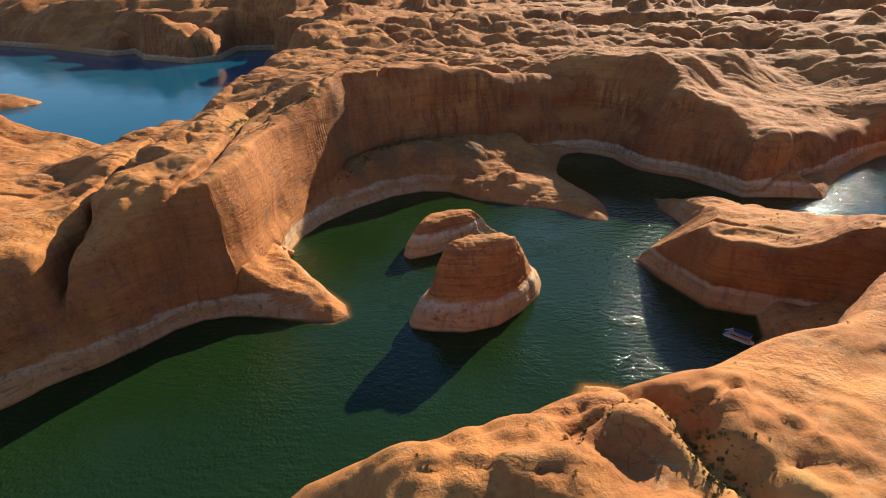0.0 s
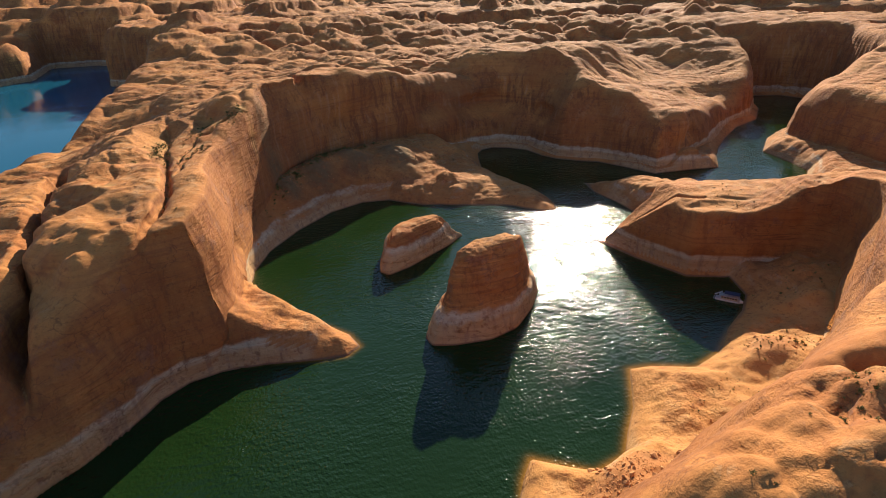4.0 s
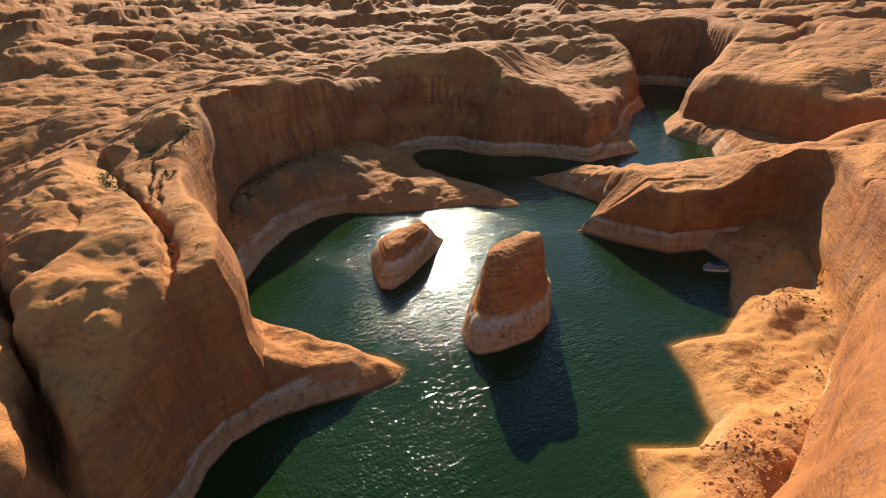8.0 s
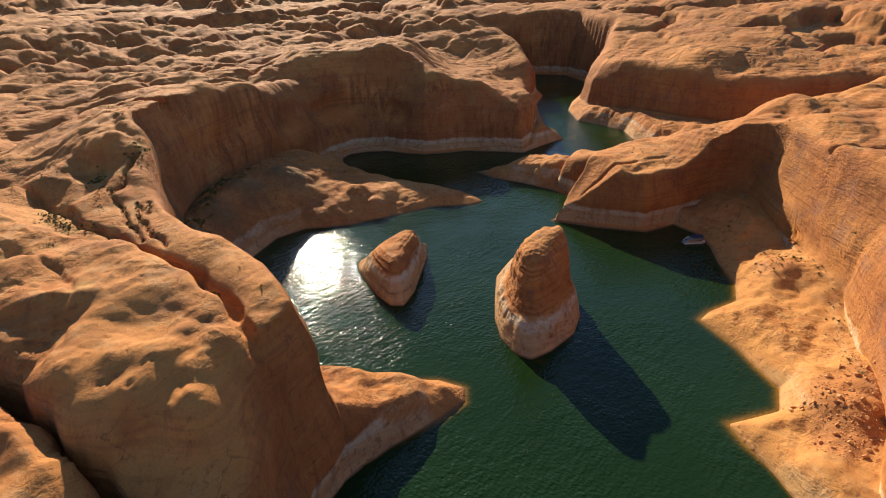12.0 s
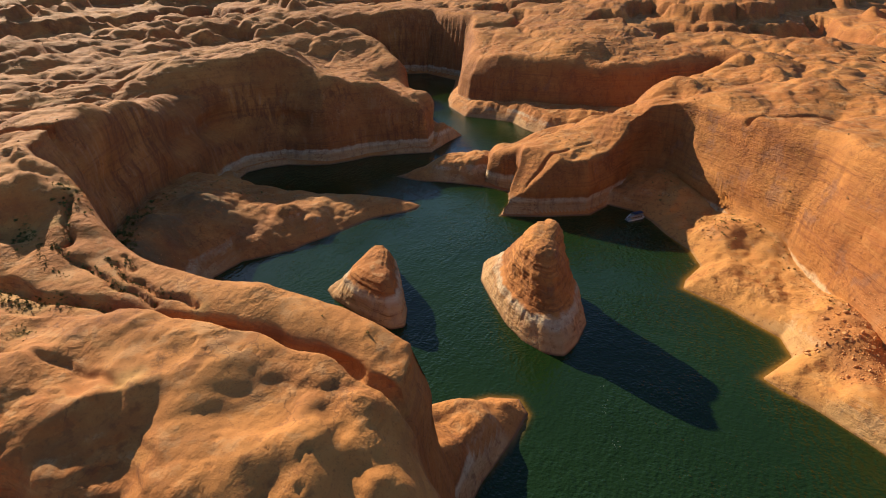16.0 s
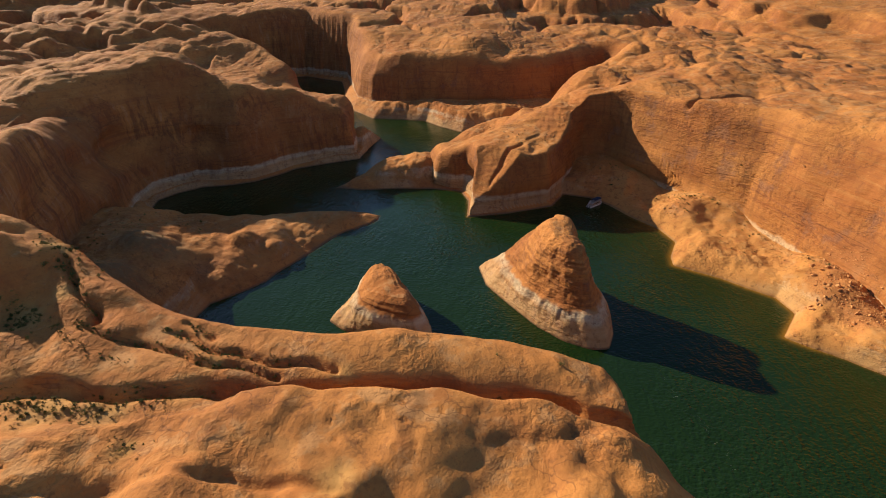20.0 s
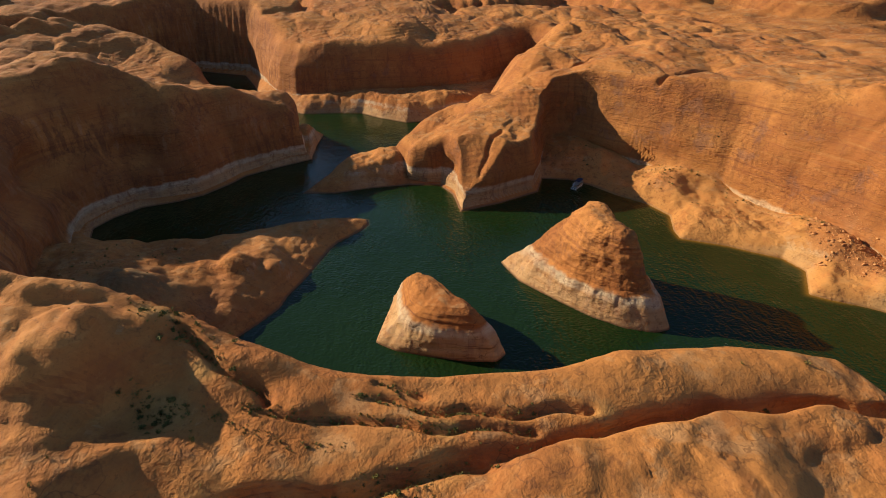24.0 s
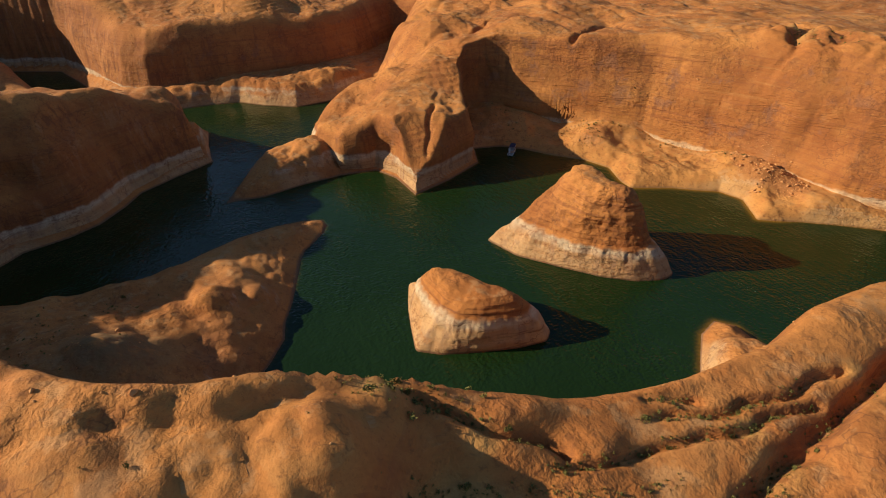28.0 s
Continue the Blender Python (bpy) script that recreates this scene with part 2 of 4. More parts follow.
# Shores, as they run round the canyon's water (metres, clockwise)
WEST_SHORE = [(-520, -420), (-330, -80), (-245, 60), (-196, 116), (-164, 147), (-157, 158), (-143, 170), (-130, 183), (-122, 196), (-113, 204), (-101, 207), (-84, 206), (-63, 202), (-52, 201), (-46, 206)]
COVE_SHORE = [(-49, 216), (-61, 230), (-78, 246), (-87, 258), (-90, 272), (-89, 290), (-81, 312), (-63, 337), (-40, 360), (-18, 370), (0, 368), (11, 358), (21, 350.5), (30, 348), (42, 342), (56, 336.5), (69, 331.5), (76, 327.5), (81, 321.5), (87, 315.5), (93, 312), (99, 312.5)]
POOL_SHORE = [(103, 321), (104, 335), (102, 352), (97, 367), (90, 379), (84, 395), (85, 414), (90, 433), (95, 449), (102, 458), (113, 461), (125, 455), (137, 443), (142, 424), (149, 411), (163, 399), (176, 391), (188, 372), (200, 350)]
CHANNEL_SHORE = [(226, 349), (253, 345), (272, 370), (290, 388), (318, 412), (350, 436), (392, 455), (430, 492), (466, 548), (500, 536), (516, 500), (482, 444), (436, 428), (382, 412), (347, 396), (314, 366), (311, 335), (306, 315), (289, 300), (272, 279), (274, 246), (284, 216)]
SPIT_SHORE = [(272, 221), (246, 252), (212, 283), (194, 297), (190, 316), (177, 332), (141, 352), (138, 332), (142, 310), (143, 288), (139, 268), (124, 262), (100, 261)]
SOUTH_SHORE = [(107, 237), (119, 211), (138, 203), (133, 187), (122, 177), (107, 168), (91, 155), (76, 150), (60, 156), (51, 157), (47, 150), (40, 138), (32, 129), (25, 120), (13, 117), (-4, 128), (-9, 122), (-15, 113), (-25, 101), (-39, 86), (-60, 55), (-95, 0), (-150, -120), (-300, -420)]
BASIN = WEST_SHORE + COVE_SHORE + POOL_SHORE + CHANNEL_SHORE + SPIT_SHORE + SOUTH_SHORE

# The foot of the high walls round the same canyon; between it and the water lie spits, benches and rubble
WALL_WEST = [(-520, -420), (-330, -80), (-245, 60), (-197, 117), (-166, 149), (-159, 160), (-145, 172), (-132, 185), (-123, 197), (-115, 204), (-105, 207), (-97, 211), (-93, 222), (-91, 238), (-91, 254), (-92, 275), (-91, 295), (-88, 312), (-83, 331), (-76, 351), (-63, 381), (-41, 403), (-13, 423), (10, 434), (30, 444), (52, 450), (75, 454), (98, 462)]
WALL_EAST = [(113, 464), (127, 457.5), (139.5, 445.5), (145, 426), (151.5, 413), (165, 401.5), (178, 393.5), (190.5, 374), (203, 353), (222, 357), (233, 361), (239, 369), (256, 379), (272, 386), (288, 396), (314, 417), (346, 441), (387, 460), (425, 496), (463, 556), (506, 542), (524, 500), (488, 438), (440, 420), (392, 403), (362, 392), (342, 374), (334, 345), (332, 310), (328, 270), (330, 235), (345, 200), (390, 150)]
WALL_SOUTH = [(372, 140), (320, 185), (292, 202), (273, 219), (247, 250), (214, 280), (198, 291), (172, 292), (148, 286), (143, 276), (141, 267), (126, 260.5), (102, 260), (109, 238), (121, 213), (140, 204), (153, 200), (166, 194), (173, 187), (171, 177), (163, 167), (141, 150), (118, 136), (90, 114), (60, 105), (36, 97), (10, 89), (-14, 88), (-37, 79), (-58, 54), (-93, -2), (-150, -120), (-300, -420)]
CANYON = WALL_WEST + WALL_EAST + WALL_SOUTH

# The wide lake beyond
BAY = [(-3600, 600), (-1500, 380), (-760, 340), (-450, 400), (-360, 440), (-290, 425), (-250, 415), (-222, 440), (-212, 500), (-205, 600), (-190, 720), (-183, 800), (-196, 880), (-222, 930), (-300, 985), (-296, 1060), (-330, 1230), (-385, 1262), (-452, 1250), (-437, 1100), (-470, 1060), (-594, 1135), (-660, 1232), (-692, 1190), (-900, 1334), (-1120, 1457), (-2200, 1900), (-3800, 2600)]
LAKE_ISLE = [(-620, 770), (-560, 742), (-520, 716), (-530, 690), (-560, 660), (-640, 650), (-720, 690)]


def distance(px, py, poly):
    """Signed distance to a closed outline: positive inside."""
    best = np.full(px.shape, 1e12, px.dtype)
    inside = np.zeros(px.shape, bool)
    n = len(poly)
    for i in range(n):
        (ax, ay), (bx, by) = poly[i], poly[(i + 1) % n]
        ex, ey = bx - ax, by - ay
        wx, wy = px - ax, py - ay
        k = np.clip((wx * ex + wy * ey) / (ex * ex + ey * ey), 0, 1)
        best = np.minimum(best, (wx - ex * k) ** 2 + (wy - ey * k) ** 2)
        if ay != by:
            inside ^= ((ay > py) != (by > py)) & (px < ex * (py - ay) / ey + ax)
    d = np.sqrt(best)
    return np.where(inside, d, -d)


def to_line(px, py, line):
    """Distance to an open line, and how far along it (0 to 1)."""
    best, along = np.full(px.shape, 1e12, px.dtype), np.zeros(px.shape, px.dtype)
    n = len(line) - 1
    for i in range(n):
        (ax, ay), (bx, by) = line[i][:2], line[i + 1][:2]
        ex, ey = bx - ax, by - ay
        k = np.clip(((px - ax) * ex + (py - ay) * ey) / (ex * ex + ey * ey), 0, 1)
        d = (px - ax - ex * k) ** 2 + (py - ay - ey * k) ** 2
        along = np.where(d < best, (i + k) / n, along)
        best = np.minimum(best, d)
    return np.sqrt(best), along


def spread(px, py, spots, power=2.4, soft=60.0):
    """Values that are known at a few spots, carried smoothly over the plan."""
    total, weight = 0.0, 0.0
    for x, y, v in spots:
        w = ((px - x) ** 2 + (py - y) ** 2 + soft) ** (-power / 2)
        total, weight = total + w * v, weight + w
    return total / weight


# Summits and shoulders of the rock above the walls: x, y, height
TOPS_WEST = [(-93, 360, 81), (-105, 350, 66), (-107, 341, 64), (-84, 353, 77), (-94, 334, 71), (-100, 318, 66.2), (-102, 300, 65.4), (-104, 280, 64.8), (-105, 259, 66.5), (-107, 240, 65.5), (-107, 226, 64), (-108, 213, 61), (-129, 247, 67), (-122, 250, 64), (-123, 265, 64.5), (-121, 235, 62), (-140, 262, 66), (-125, 219, 61), (-127, 209, 57), (-141, 239, 64), (-137, 221, 60), (-153, 253, 56), (-141, 287, 68), (-171, 290, 53), (-124, 322, 62), (-129, 304, 63), (-126, 334, 64), (-150, 200, 44), (-180, 228, 47), (-210, 262, 44), (-255, 305, 36), (-300, 355, 30), (-330, 390, 24), (-240, 370, 14), (-204, 354, 50), (-185, 340, 44), (-131, 342, 74), (-130, 282, 65.5), (-240, 160, 40)]
TOPS_NORTH = [(-77, 367, 81), (-68, 388, 82), (-40, 410, 80), (-15, 436, 79), (24, 452, 74), (50, 458, 67), (41, 490, 60), (72, 462, 57.5), (100, 478, 58.5), (139, 475, 75), (135, 509, 78), (162, 470, 80), (193, 487, 79), (172, 425, 62), (194, 403, 54), (226, 366, 42), (232, 372, 41), (252, 390, 36), (268, 402, 33), (228, 438, 49), (250, 428, 40), (264, 419, 36), (284, 414, 30), (304, 440, 28), (334, 456, 24), (215, 364, 36), (-130, 385, 64), (-172, 425, 33), (-100, 480, 62), (0, 560, 66), (300, 480, 38), (350, 510, 34), (260, 560, 70), (420, 600, 66)]
TOPS_SOUTH = [(122, 250, 34), (129, 223, 31), (145, 215, 31), (166, 238, 33), (150, 243, 31), (164, 277, 23), (185, 205, 46), (205, 222, 37), (230, 238, 24), (252, 234, 16), (190, 275, 15), (200, 255, 22), (190, 188, 56), (386, 407, 52), (446, 379, 64), (450, 300, 66), (395, 280, 63), (352, 330, 54), (352, 230, 50), (326, 190, 49), (510, 450, 66), (166, 165, 57), (178, 148, 63), (128, 122, 62), (80, 92, 64), (70, 76, 67), (24, 66, 71), (46, 74, 70), (5, 53, 71), (27, 50, 69), (240, 180, 58), (300, 120, 64), (200, 100, 66), (100, 40, 66), (10, 0, 62), (-30, 40, 52), (-60, 0, 40), (560, 420, 60), (620, 250, 66)]
# How far it takes a wall to round off into the rock above: x, y, metres
WALL_RUN = [(-126, 195, 17), (-142, 176, 26), (-162, 156, 38), (-104, 208, 8), (-94, 228, 11), (-91, 250, 10), (-91, 290, 10), (-78, 350, 10), (-45, 405, 10), (28, 451, 14), (75, 456, 26), (98, 465, 40), (120, 462, 48), (142, 448, 50), (168, 404, 40), (188, 378, 28), (205, 356, 15), (232, 362, 7), (256, 380, 12), (300, 400, 22), (425, 496, 20), (362, 392, 24), (332, 310, 26), (345, 200, 26), (320, 185, 44), (273, 219, 34), (247, 250, 26), (212, 281, 22), (172, 292, 16), (143, 276, 10), (126, 261, 9), (102, 260, 24), (111, 235, 13), (121, 213, 8), (153, 200, 5), (172, 184, 7), (163, 167, 8), (141, 150, 12), (90, 114, 16), (36, 97, 34), (-14, 88, 44), (-93, 0, 60), (-245, 60, 50)]
# Heights of the low ground between water and walls, and how far from the shore it takes to reach them
LOW = [(-98, 228, 24), (-85, 232, 15), (-70, 219, 10), (-54, 207, 4), (-92, 285, 14), (-84, 325, 22), (-52, 366, 26), (-30, 395, 27), (-7, 380, 22), (10, 420, 25), (40, 440, 22), (50, 364, 10.5), (64, 343, 6.5), (80, 335, 5.5), (92, 318, 3.0), (30, 372, 12), (75, 400, 13), (88, 447, 9), (114, 466, 4), (170, 402, 4), (206, 353, 4), (234, 354, 15), (244, 352, 9), (250, 348, 4), (258, 372, 5), (285, 262, 12), (296, 286, 14), (312, 250, 15), (320, 300, 15), (325, 350, 12), (348, 386, 10), (300, 395, 4), (420, 492, 4)]
LOW_SOUTH = [(106, 258, 3), (122, 212, 4), (152, 201, 8), (145, 280, 4), (168, 296, 15), (160, 314, 12), (150, 338, 6), (144, 349, 2), (190, 296, 5), (240, 250, 4), (275, 213, 8), (162, 185, 15), (137, 172, 9), (125, 164, 5), (150, 168, 13), (164, 178, 16), (105, 122, 14), (80, 135, 6), (60, 126, 6), (42, 117, 7), (24, 106, 11), (-4, 112, 5), (-10, 96, 9), (34, 100, 13), (-40, 82, 6), (300, 250, 18)]
REACH = [(-98, 228, 9), (-60, 210, 9), (-90, 270, 7), (-50, 362, 30), (20, 380, 34), (60, 345, 26), (90, 318, 10), (85, 420, 20), (120, 465, 3), (205, 353, 3), (250, 348, 5), (290, 280, 14), (320, 340, 16), (150, 213, 7), (136, 235, 8), (122, 252, 9), (106, 258, 10), (165, 290, 14), (150, 335, 11), (230, 240, 18), (135, 172, 24), (70, 130, 14), (20, 112, 9), (-10, 105, 7), (-40, 84, 3), (-140, 175, 3)]
# Cracks: lines on the plan with depth and half-width
CRACKS = [
    ([(-134, 412), (-127, 370), (-124, 338), (-121, 315), (-119, 300), (-118, 288), (-117, 278), (-115.5, 265), (-113.5, 250), (-113.5, 235), (-116, 218), (-121, 203)], 2.8, 1.4),
    ([(-104.5, 331), (-107, 322), (-108, 311), (-110.5, 301), (-112, 294), (-113.5, 281)], 1.3, 0.8),
    ([(-103, 312), (-106, 303), (-108.7, 296), (-109.3, 290), (-110.3, 279), (-111.2, 270)], 1.5, 0.8),
    ([(-99, 309), (-102, 304), (-104, 299)], 1.1, 1.2),
    ([(-186, 360), (-172, 320), (-164, 256), (-159, 230), (-156, 205), (-154, 186), (-152, 170)], 17.0, 3.0),
    ([(-82, 352), (-89, 343), (-97, 334), (-103, 327)], 2.0, 1.2),
    ([(101, 256.5), (108, 250), (116, 245), (126, 239), (138, 231)], 2.2, 1.2),
    ([(-60, 470), (-55, 440), (-50, 415), (-46, 406)], 6.0, 2.5),
    ([(60, 34), (50, 50), (44, 60), (40, 72)], 5.0, 3.5),
    ([(18, 57), (22, 61), (28, 65), (36, 71), (48, 68), (56, 74)], 1.5, 1.2),
    ([(36, 71), (34, 80), (38, 90)], 1.4, 1.2),
    ([(-150, 320), (-143, 300), (-138, 280), (-140, 262)], 0.9, 1.2),
    ([(-60, 420), (-75, 400), (-84, 372), (-83, 352)], 1.0, 2.0),
    ([(150, 95), (140, 118), (134, 138)], 4.0, 2.5),
    ([(220, 140), (205, 165), (196, 186)], 4.0, 2.5),
]


# The fin: y, x of its crest, x of its foot, heights of crest and foot
FIN = [(210, 230, 245, 260, 280, 300, 318, 336), (-107.5, -104, -101, -100, -99.5, -100, -99, -94), (-117.5, -114, -113.5, -115, -117.5, -119.5, -121.5, -124), (61, 64, 65, 66.4, 64.7, 64.2, 65.3, 67.8), (57, 59.3, 60.2, 61.2, 62.4, 63.2, 63.8, 64.5)]
SCOOPS = [(-136.5, 279, 8, 2.4), (-132, 237, 10, 3.2), (-78, 385, 3.0, 0.9), (-86, 381, 3.5, 1.0), (-104, 347, 6.0, 2.0), (-146, 300, 5, 1.8)]
TALUS = [(34, 106), (38, 97), (26, 90), (6, 89), (-8, 95), (-8, 104), (6, 108), (14, 112), (22, 113)]
SOIL = [(-66, 362, 10), (-45, 381, 13), (-18, 398, 15), (14, 400, 16)]
DENTS = [(172, 183, 26, 16, 8, 5.0), (168, 175, 37, 13, 3.5, 3.5), (55, 96, 33, 5, 3.2, 3.0), (30, 88, 36, 10, 4.0, 3.2), (130, 142, 14, 9, 3, 3.0), (-92, 282, 22, 8, 5, 4.0), (112, 470, 36, 30, 8, 8.0), (150, 446, 30, 14, 7, 6.0), (60, 456, 40, 16, 9, 5.0), (-20, 424, 44, 18, 9, 4.0), (250, 378, 20, 9, 5, 3.0), (134, 262, 14, 7, 6, 4.0)]
ROOF = [(176, 186), (172, 176), (163, 167), (141, 150), (118, 136), (98, 120)]


def smooth(t):
    t = np.clip(t, 0, 1)
    return t * t * (3 - 2 * t)


def land_height(x, y, d_water, c_wall, d_bay, d_isle):
    """Ground height. d_water, c_wall: metres into the canyon's water and its walled floor; d_bay, d_isle: into the lake, onto its isle."""
    far = smooth((np.hypot(x - 60, y - 260) - 330) / 260)
    # rock above the walls
    top = spread(x, y, TOPS_WEST + TOPS_NORTH + TOPS_SOUTH, 3.2, 90.0)
    broad = 66 + 16 * fbm(x / 420, y / 420, 3, 21) + 9 * fbm(x / 130, y / 130, 2, 31)
    for mx, my, mr, mh in ((30, 745, 95, 34), (-120, 900, 120, 16), (-260, 1500, 260, 40), (520, 1250, 320, 34), (900, 700, 260, 22), (-700, 1750, 320, 50), (1500, 1400, 500, 50), (300, 2300, 600, 60), (-1500, 2600, 700, 70), (1900, 300, 600, 40)):
        broad = broad + mh * np.exp(-((x - mx) ** 2 + (y - my) ** 2) / mr ** 2)
    vx, vy = x + 30 * perlin(x / 120, y / 120, 25), y + 30 * perlin(x / 120, y / 120, 26)
    broad = broad + 46 * domes(vx / 270, vy / 170, 130) + 10 * domes(vx / 66, vy / 42, 134) + 4 * domes(vx / 27, vy / 18, 135)
    tread = 20.0
    lift = np.floor(broad / tread) + smooth((broad / tread % 1.0 - 0.5) / 0.34)
    broad = 0.3 * broad + 0.7 * lift * tread
    top = top * (1 - far) + broad * far
    wx, wy = x + 9 * perlin(x / 34, y / 34, 5), y + 9 * perlin(x / 34, y / 34, 6)
    knobs = 1.5 * domes(wx / 50, wy / 31, 40) + 0.55 * domes(wx / 21, wy / 14, 41) + 0.25 * perlin(wx / 30, wy / 30, 42)
    small = billow(wx / 17, wy / 12, 2, 50, 0.45)
    near_calm = spread(x, y, [(-130, 245, 0.28), (-270, 330, 0.25), (-200, 260, 0.4), (-104, 300, 0.10), (-104, 270, 0.06), (-104, 240, 0.06), (-108, 218, 0.08), (-90, 345, 0.2), (-80, 370, 0.6), (-150, 300, 0.7), (-50, 410, 0.6), (40, 520, 1.2), (160, 470, 0.35), (215, 380, 0.4), (275, 420, 0.08), (310, 455, 0.1), (30, 60, 0.22), (50, 50, 0.22), (10, 30, 0.3), (70, 80, 0.2), (120, 110, 0.4), (300, 120, 0.8), (430, 330, 0.22), (370, 380, 0.15), (370, 270, 0.2), (0, 700, 1.3), (300, 700, 1.2)], 2.0, 200)
    scoop = smooth((perlin(x / 30 + 7, y / 24, 15) - 0.12) / 0.3) * (1 - far)
    run = spread(x, y, WALL_RUN, 3.0, 40.0) * (1 + 0.35 * perlin(x / 40, y / 40, 9))
    run = run * (1 - far) + 22 * far
    rim = 0.25 + 0.75 * smooth(-c_wall / 38)
    above = smooth((-c_wall / run - 0.45) / 0.5)
    top = top + rim * near_calm * (8.5 * knobs + 1.0 * small) - 1.3 * scoop * np.clip(1.6 * np.exp(-(((x + 140) / 45) ** 2 + ((y - 250) / 60) ** 2)) , 0, 1)
    for kx, ky, kr, kh in ((-125, 216, 4.5, 3.0), (-135, 221, 6.0, 3.2), (-131, 212, 4.0, 2.6), (-141, 228, 5.0, 2.2), (-120, 208, 3.2, 2.2), (-144, 215, 5.0, 2.4), (-128, 226, 3.0, 1.5), (-138, 204, 5.0, 2.5), (31, 62, 6, 2.6), (20, 55, 7, 2.8), (40, 70, 5, 2.2), (14, 64, 5, 1.8), (52, 72, 7, 2.0)):
        top = top + kh * np.exp(-(((x - kx) ** 2 + (y - ky) ** 2) / kr ** 2) ** 1.4)
    blocks = np.exp(-(((x - 30) / 48) ** 2 + ((y - 52) / 34) ** 2) ** 2)
    top = top + blocks * (3.4 * domes(wx / 17, wy / 13, 118) + 1.9 * domes(wx / 8, wy / 6, 119) + 0.7 * domes(x / 3.6, y / 2.8, 120))
    bulge = np.exp(-(((x + 97) / 22) ** 2 + ((y - 368) / 26) ** 2) ** 2)
    top = top + bulge * above * (2.2 * domes(wx / 12, wy / 9, 121) + 0.9 * domes(wx / 5, wy / 4, 122))
    top = top + above * (0.28 * billow(wx / 9, wy / 7, 2, 110, 0.4) + 0.6 * perlin(wx / 14, wy / 11, 112))
    low = spread(x, y, LOW + LOW_SOUTH, 3.6, 12.0)
    reach = spread(x, y, REACH, 3.0, 25.0)
    # low ground
    on = -d_water
    floor = low * (1 - (1 - np.clip(on / reach, 0, 1)) ** 1.6) + 0.9 * fbm(x / 12, y / 12, 4, 60) * smooth(on / 8) * smooth(1 + c_wall / 3)
    floor = floor + (1.5 * domes(x / 19, y / 13, 124) + 0.8 * domes(wx / 7, wy / 5.5, 125)) * smooth((on - 2) / 8) * smooth(c_wall / 4)
    floor = floor + 2.4 * np.exp(-(((x - 18) / 15) ** 2 + ((y - 99) / 9) ** 2) ** 1.5) + 2.0 * np.exp(-(((x - 100) / 8) ** 2 + ((y - 141) / 7) ** 2) ** 1.5)
    for kx, ky, kr, kh in ((42, 353, 6, 3.2), (44, 371, 7, 3.0), (79, 341, 7, 1.2), (91, 327, 4, 1.2)):
        floor = floor + kh * np.exp(-(((x - kx) ** 2 + (y - ky) ** 2) / kr ** 2) ** 1.5)
    for lx, ly, lr in SOIL:
        floor = floor + 4.0 * np.exp(-((x - lx) ** 2 + (y - ly) ** 2) / (0.7 * lr) ** 2)
    # walls
    out = -c_wall
    u = np.clip(out / run, 0, 1)
    rise = 1 - (1 - u) ** (3.3 - 1.6 * np.exp(-(((x - 130) / 75) ** 2 + ((y - 455) / 55) ** 2)))
    high = floor + (top - floor) * rise
    z = np.where(c_wall > 0, floor, high)
    # the headland's nose slopes up from the water in a sharp edge
    nose = np.hypot(x - 100, y - 260.5)
    z = np.where((c_wall < 0) & (nose < 42), np.minimum(z, 0.4 + 33 * (np.clip(nose, 0, 42) / 37) ** 0.9 + 0.35 * perlin(x / 5, y / 5, 145)), z)
    z = z + 1.6 * np.exp(-((x - 131) ** 2 + (y - 227) ** 2) / 18) * rise
    # the fin's long western flank, from its crest down to the crack
    crest = np.interp(y, FIN[0], FIN[1])
    foot = np.interp(y, FIN[0], FIN[2])
    f = np.clip((crest - x) / (crest - foot), 0, 1)
    flank = np.interp(y, FIN[0], FIN[3]) * (1 - f ** 2.2) + np.interp(y, FIN[0], FIN[4]) * f ** 2.2
    flank = flank + 0.45 * fbm(wx / 16, wy / 22, 3, 143) + 1.6 * np.exp(-((x + 103) ** 2 + (y - 320) ** 2) / 28) - 0.8 * np.exp(-((x + 109) ** 2 / 9 + (y - 317) ** 2 / 30))
    z = z + (flank - z) * smooth((x - foot + 1.5) / 3) * smooth((crest - x + 1) / 6) * smooth((y - 214) / 14) * smooth((336 - y) / 12)
    # sandy trough between the fin and the western dome
    dist, _ = to_line(x, y, [(-124, 342), (-126, 322), (-125, 308), (-120, 294)])
    mid_x = np.interp(y, [294, 308, 322, 342], [-120, -125, -126, -124])
    trough = 62.5 + np.where(x > mid_x, 0.62, 0.48) * np.clip(dist - 3.5, 0, None) + 0.25 * perlin(x / 5, y / 5, 73)
    z = np.where(dist < 18, np.minimum(z, trough), z)
    # cracks and gullies
    for line, depth, half in CRACKS:
        dist, along = to_line(x + 1.5 * perlin(x / 9, y / 9, 70), y + 1.5 * perlin(x / 9, y / 9, 71), line)
        z = z - depth * np.exp(-(dist / half) ** 2) * smooth(along * 8) * (0.75 + 0.5 * along) * rise
    for hx, hy, hr, hd in SCOOPS:
        z = z - hd * np.exp(-(((x - hx + 0.8 * perlin(x / 6, y / 6, 146)) ** 2 + (y - hy) ** 2) / hr ** 2) ** 1.25)
    rock = above * (1 - far) * (d_bay < -5) * (c_wall < 0) * (1 - 0.75 * smooth((x + 122) / 4) * smooth((-94 - x) / 4) * smooth((y - 210) / 10) * smooth((345 - y) / 15))
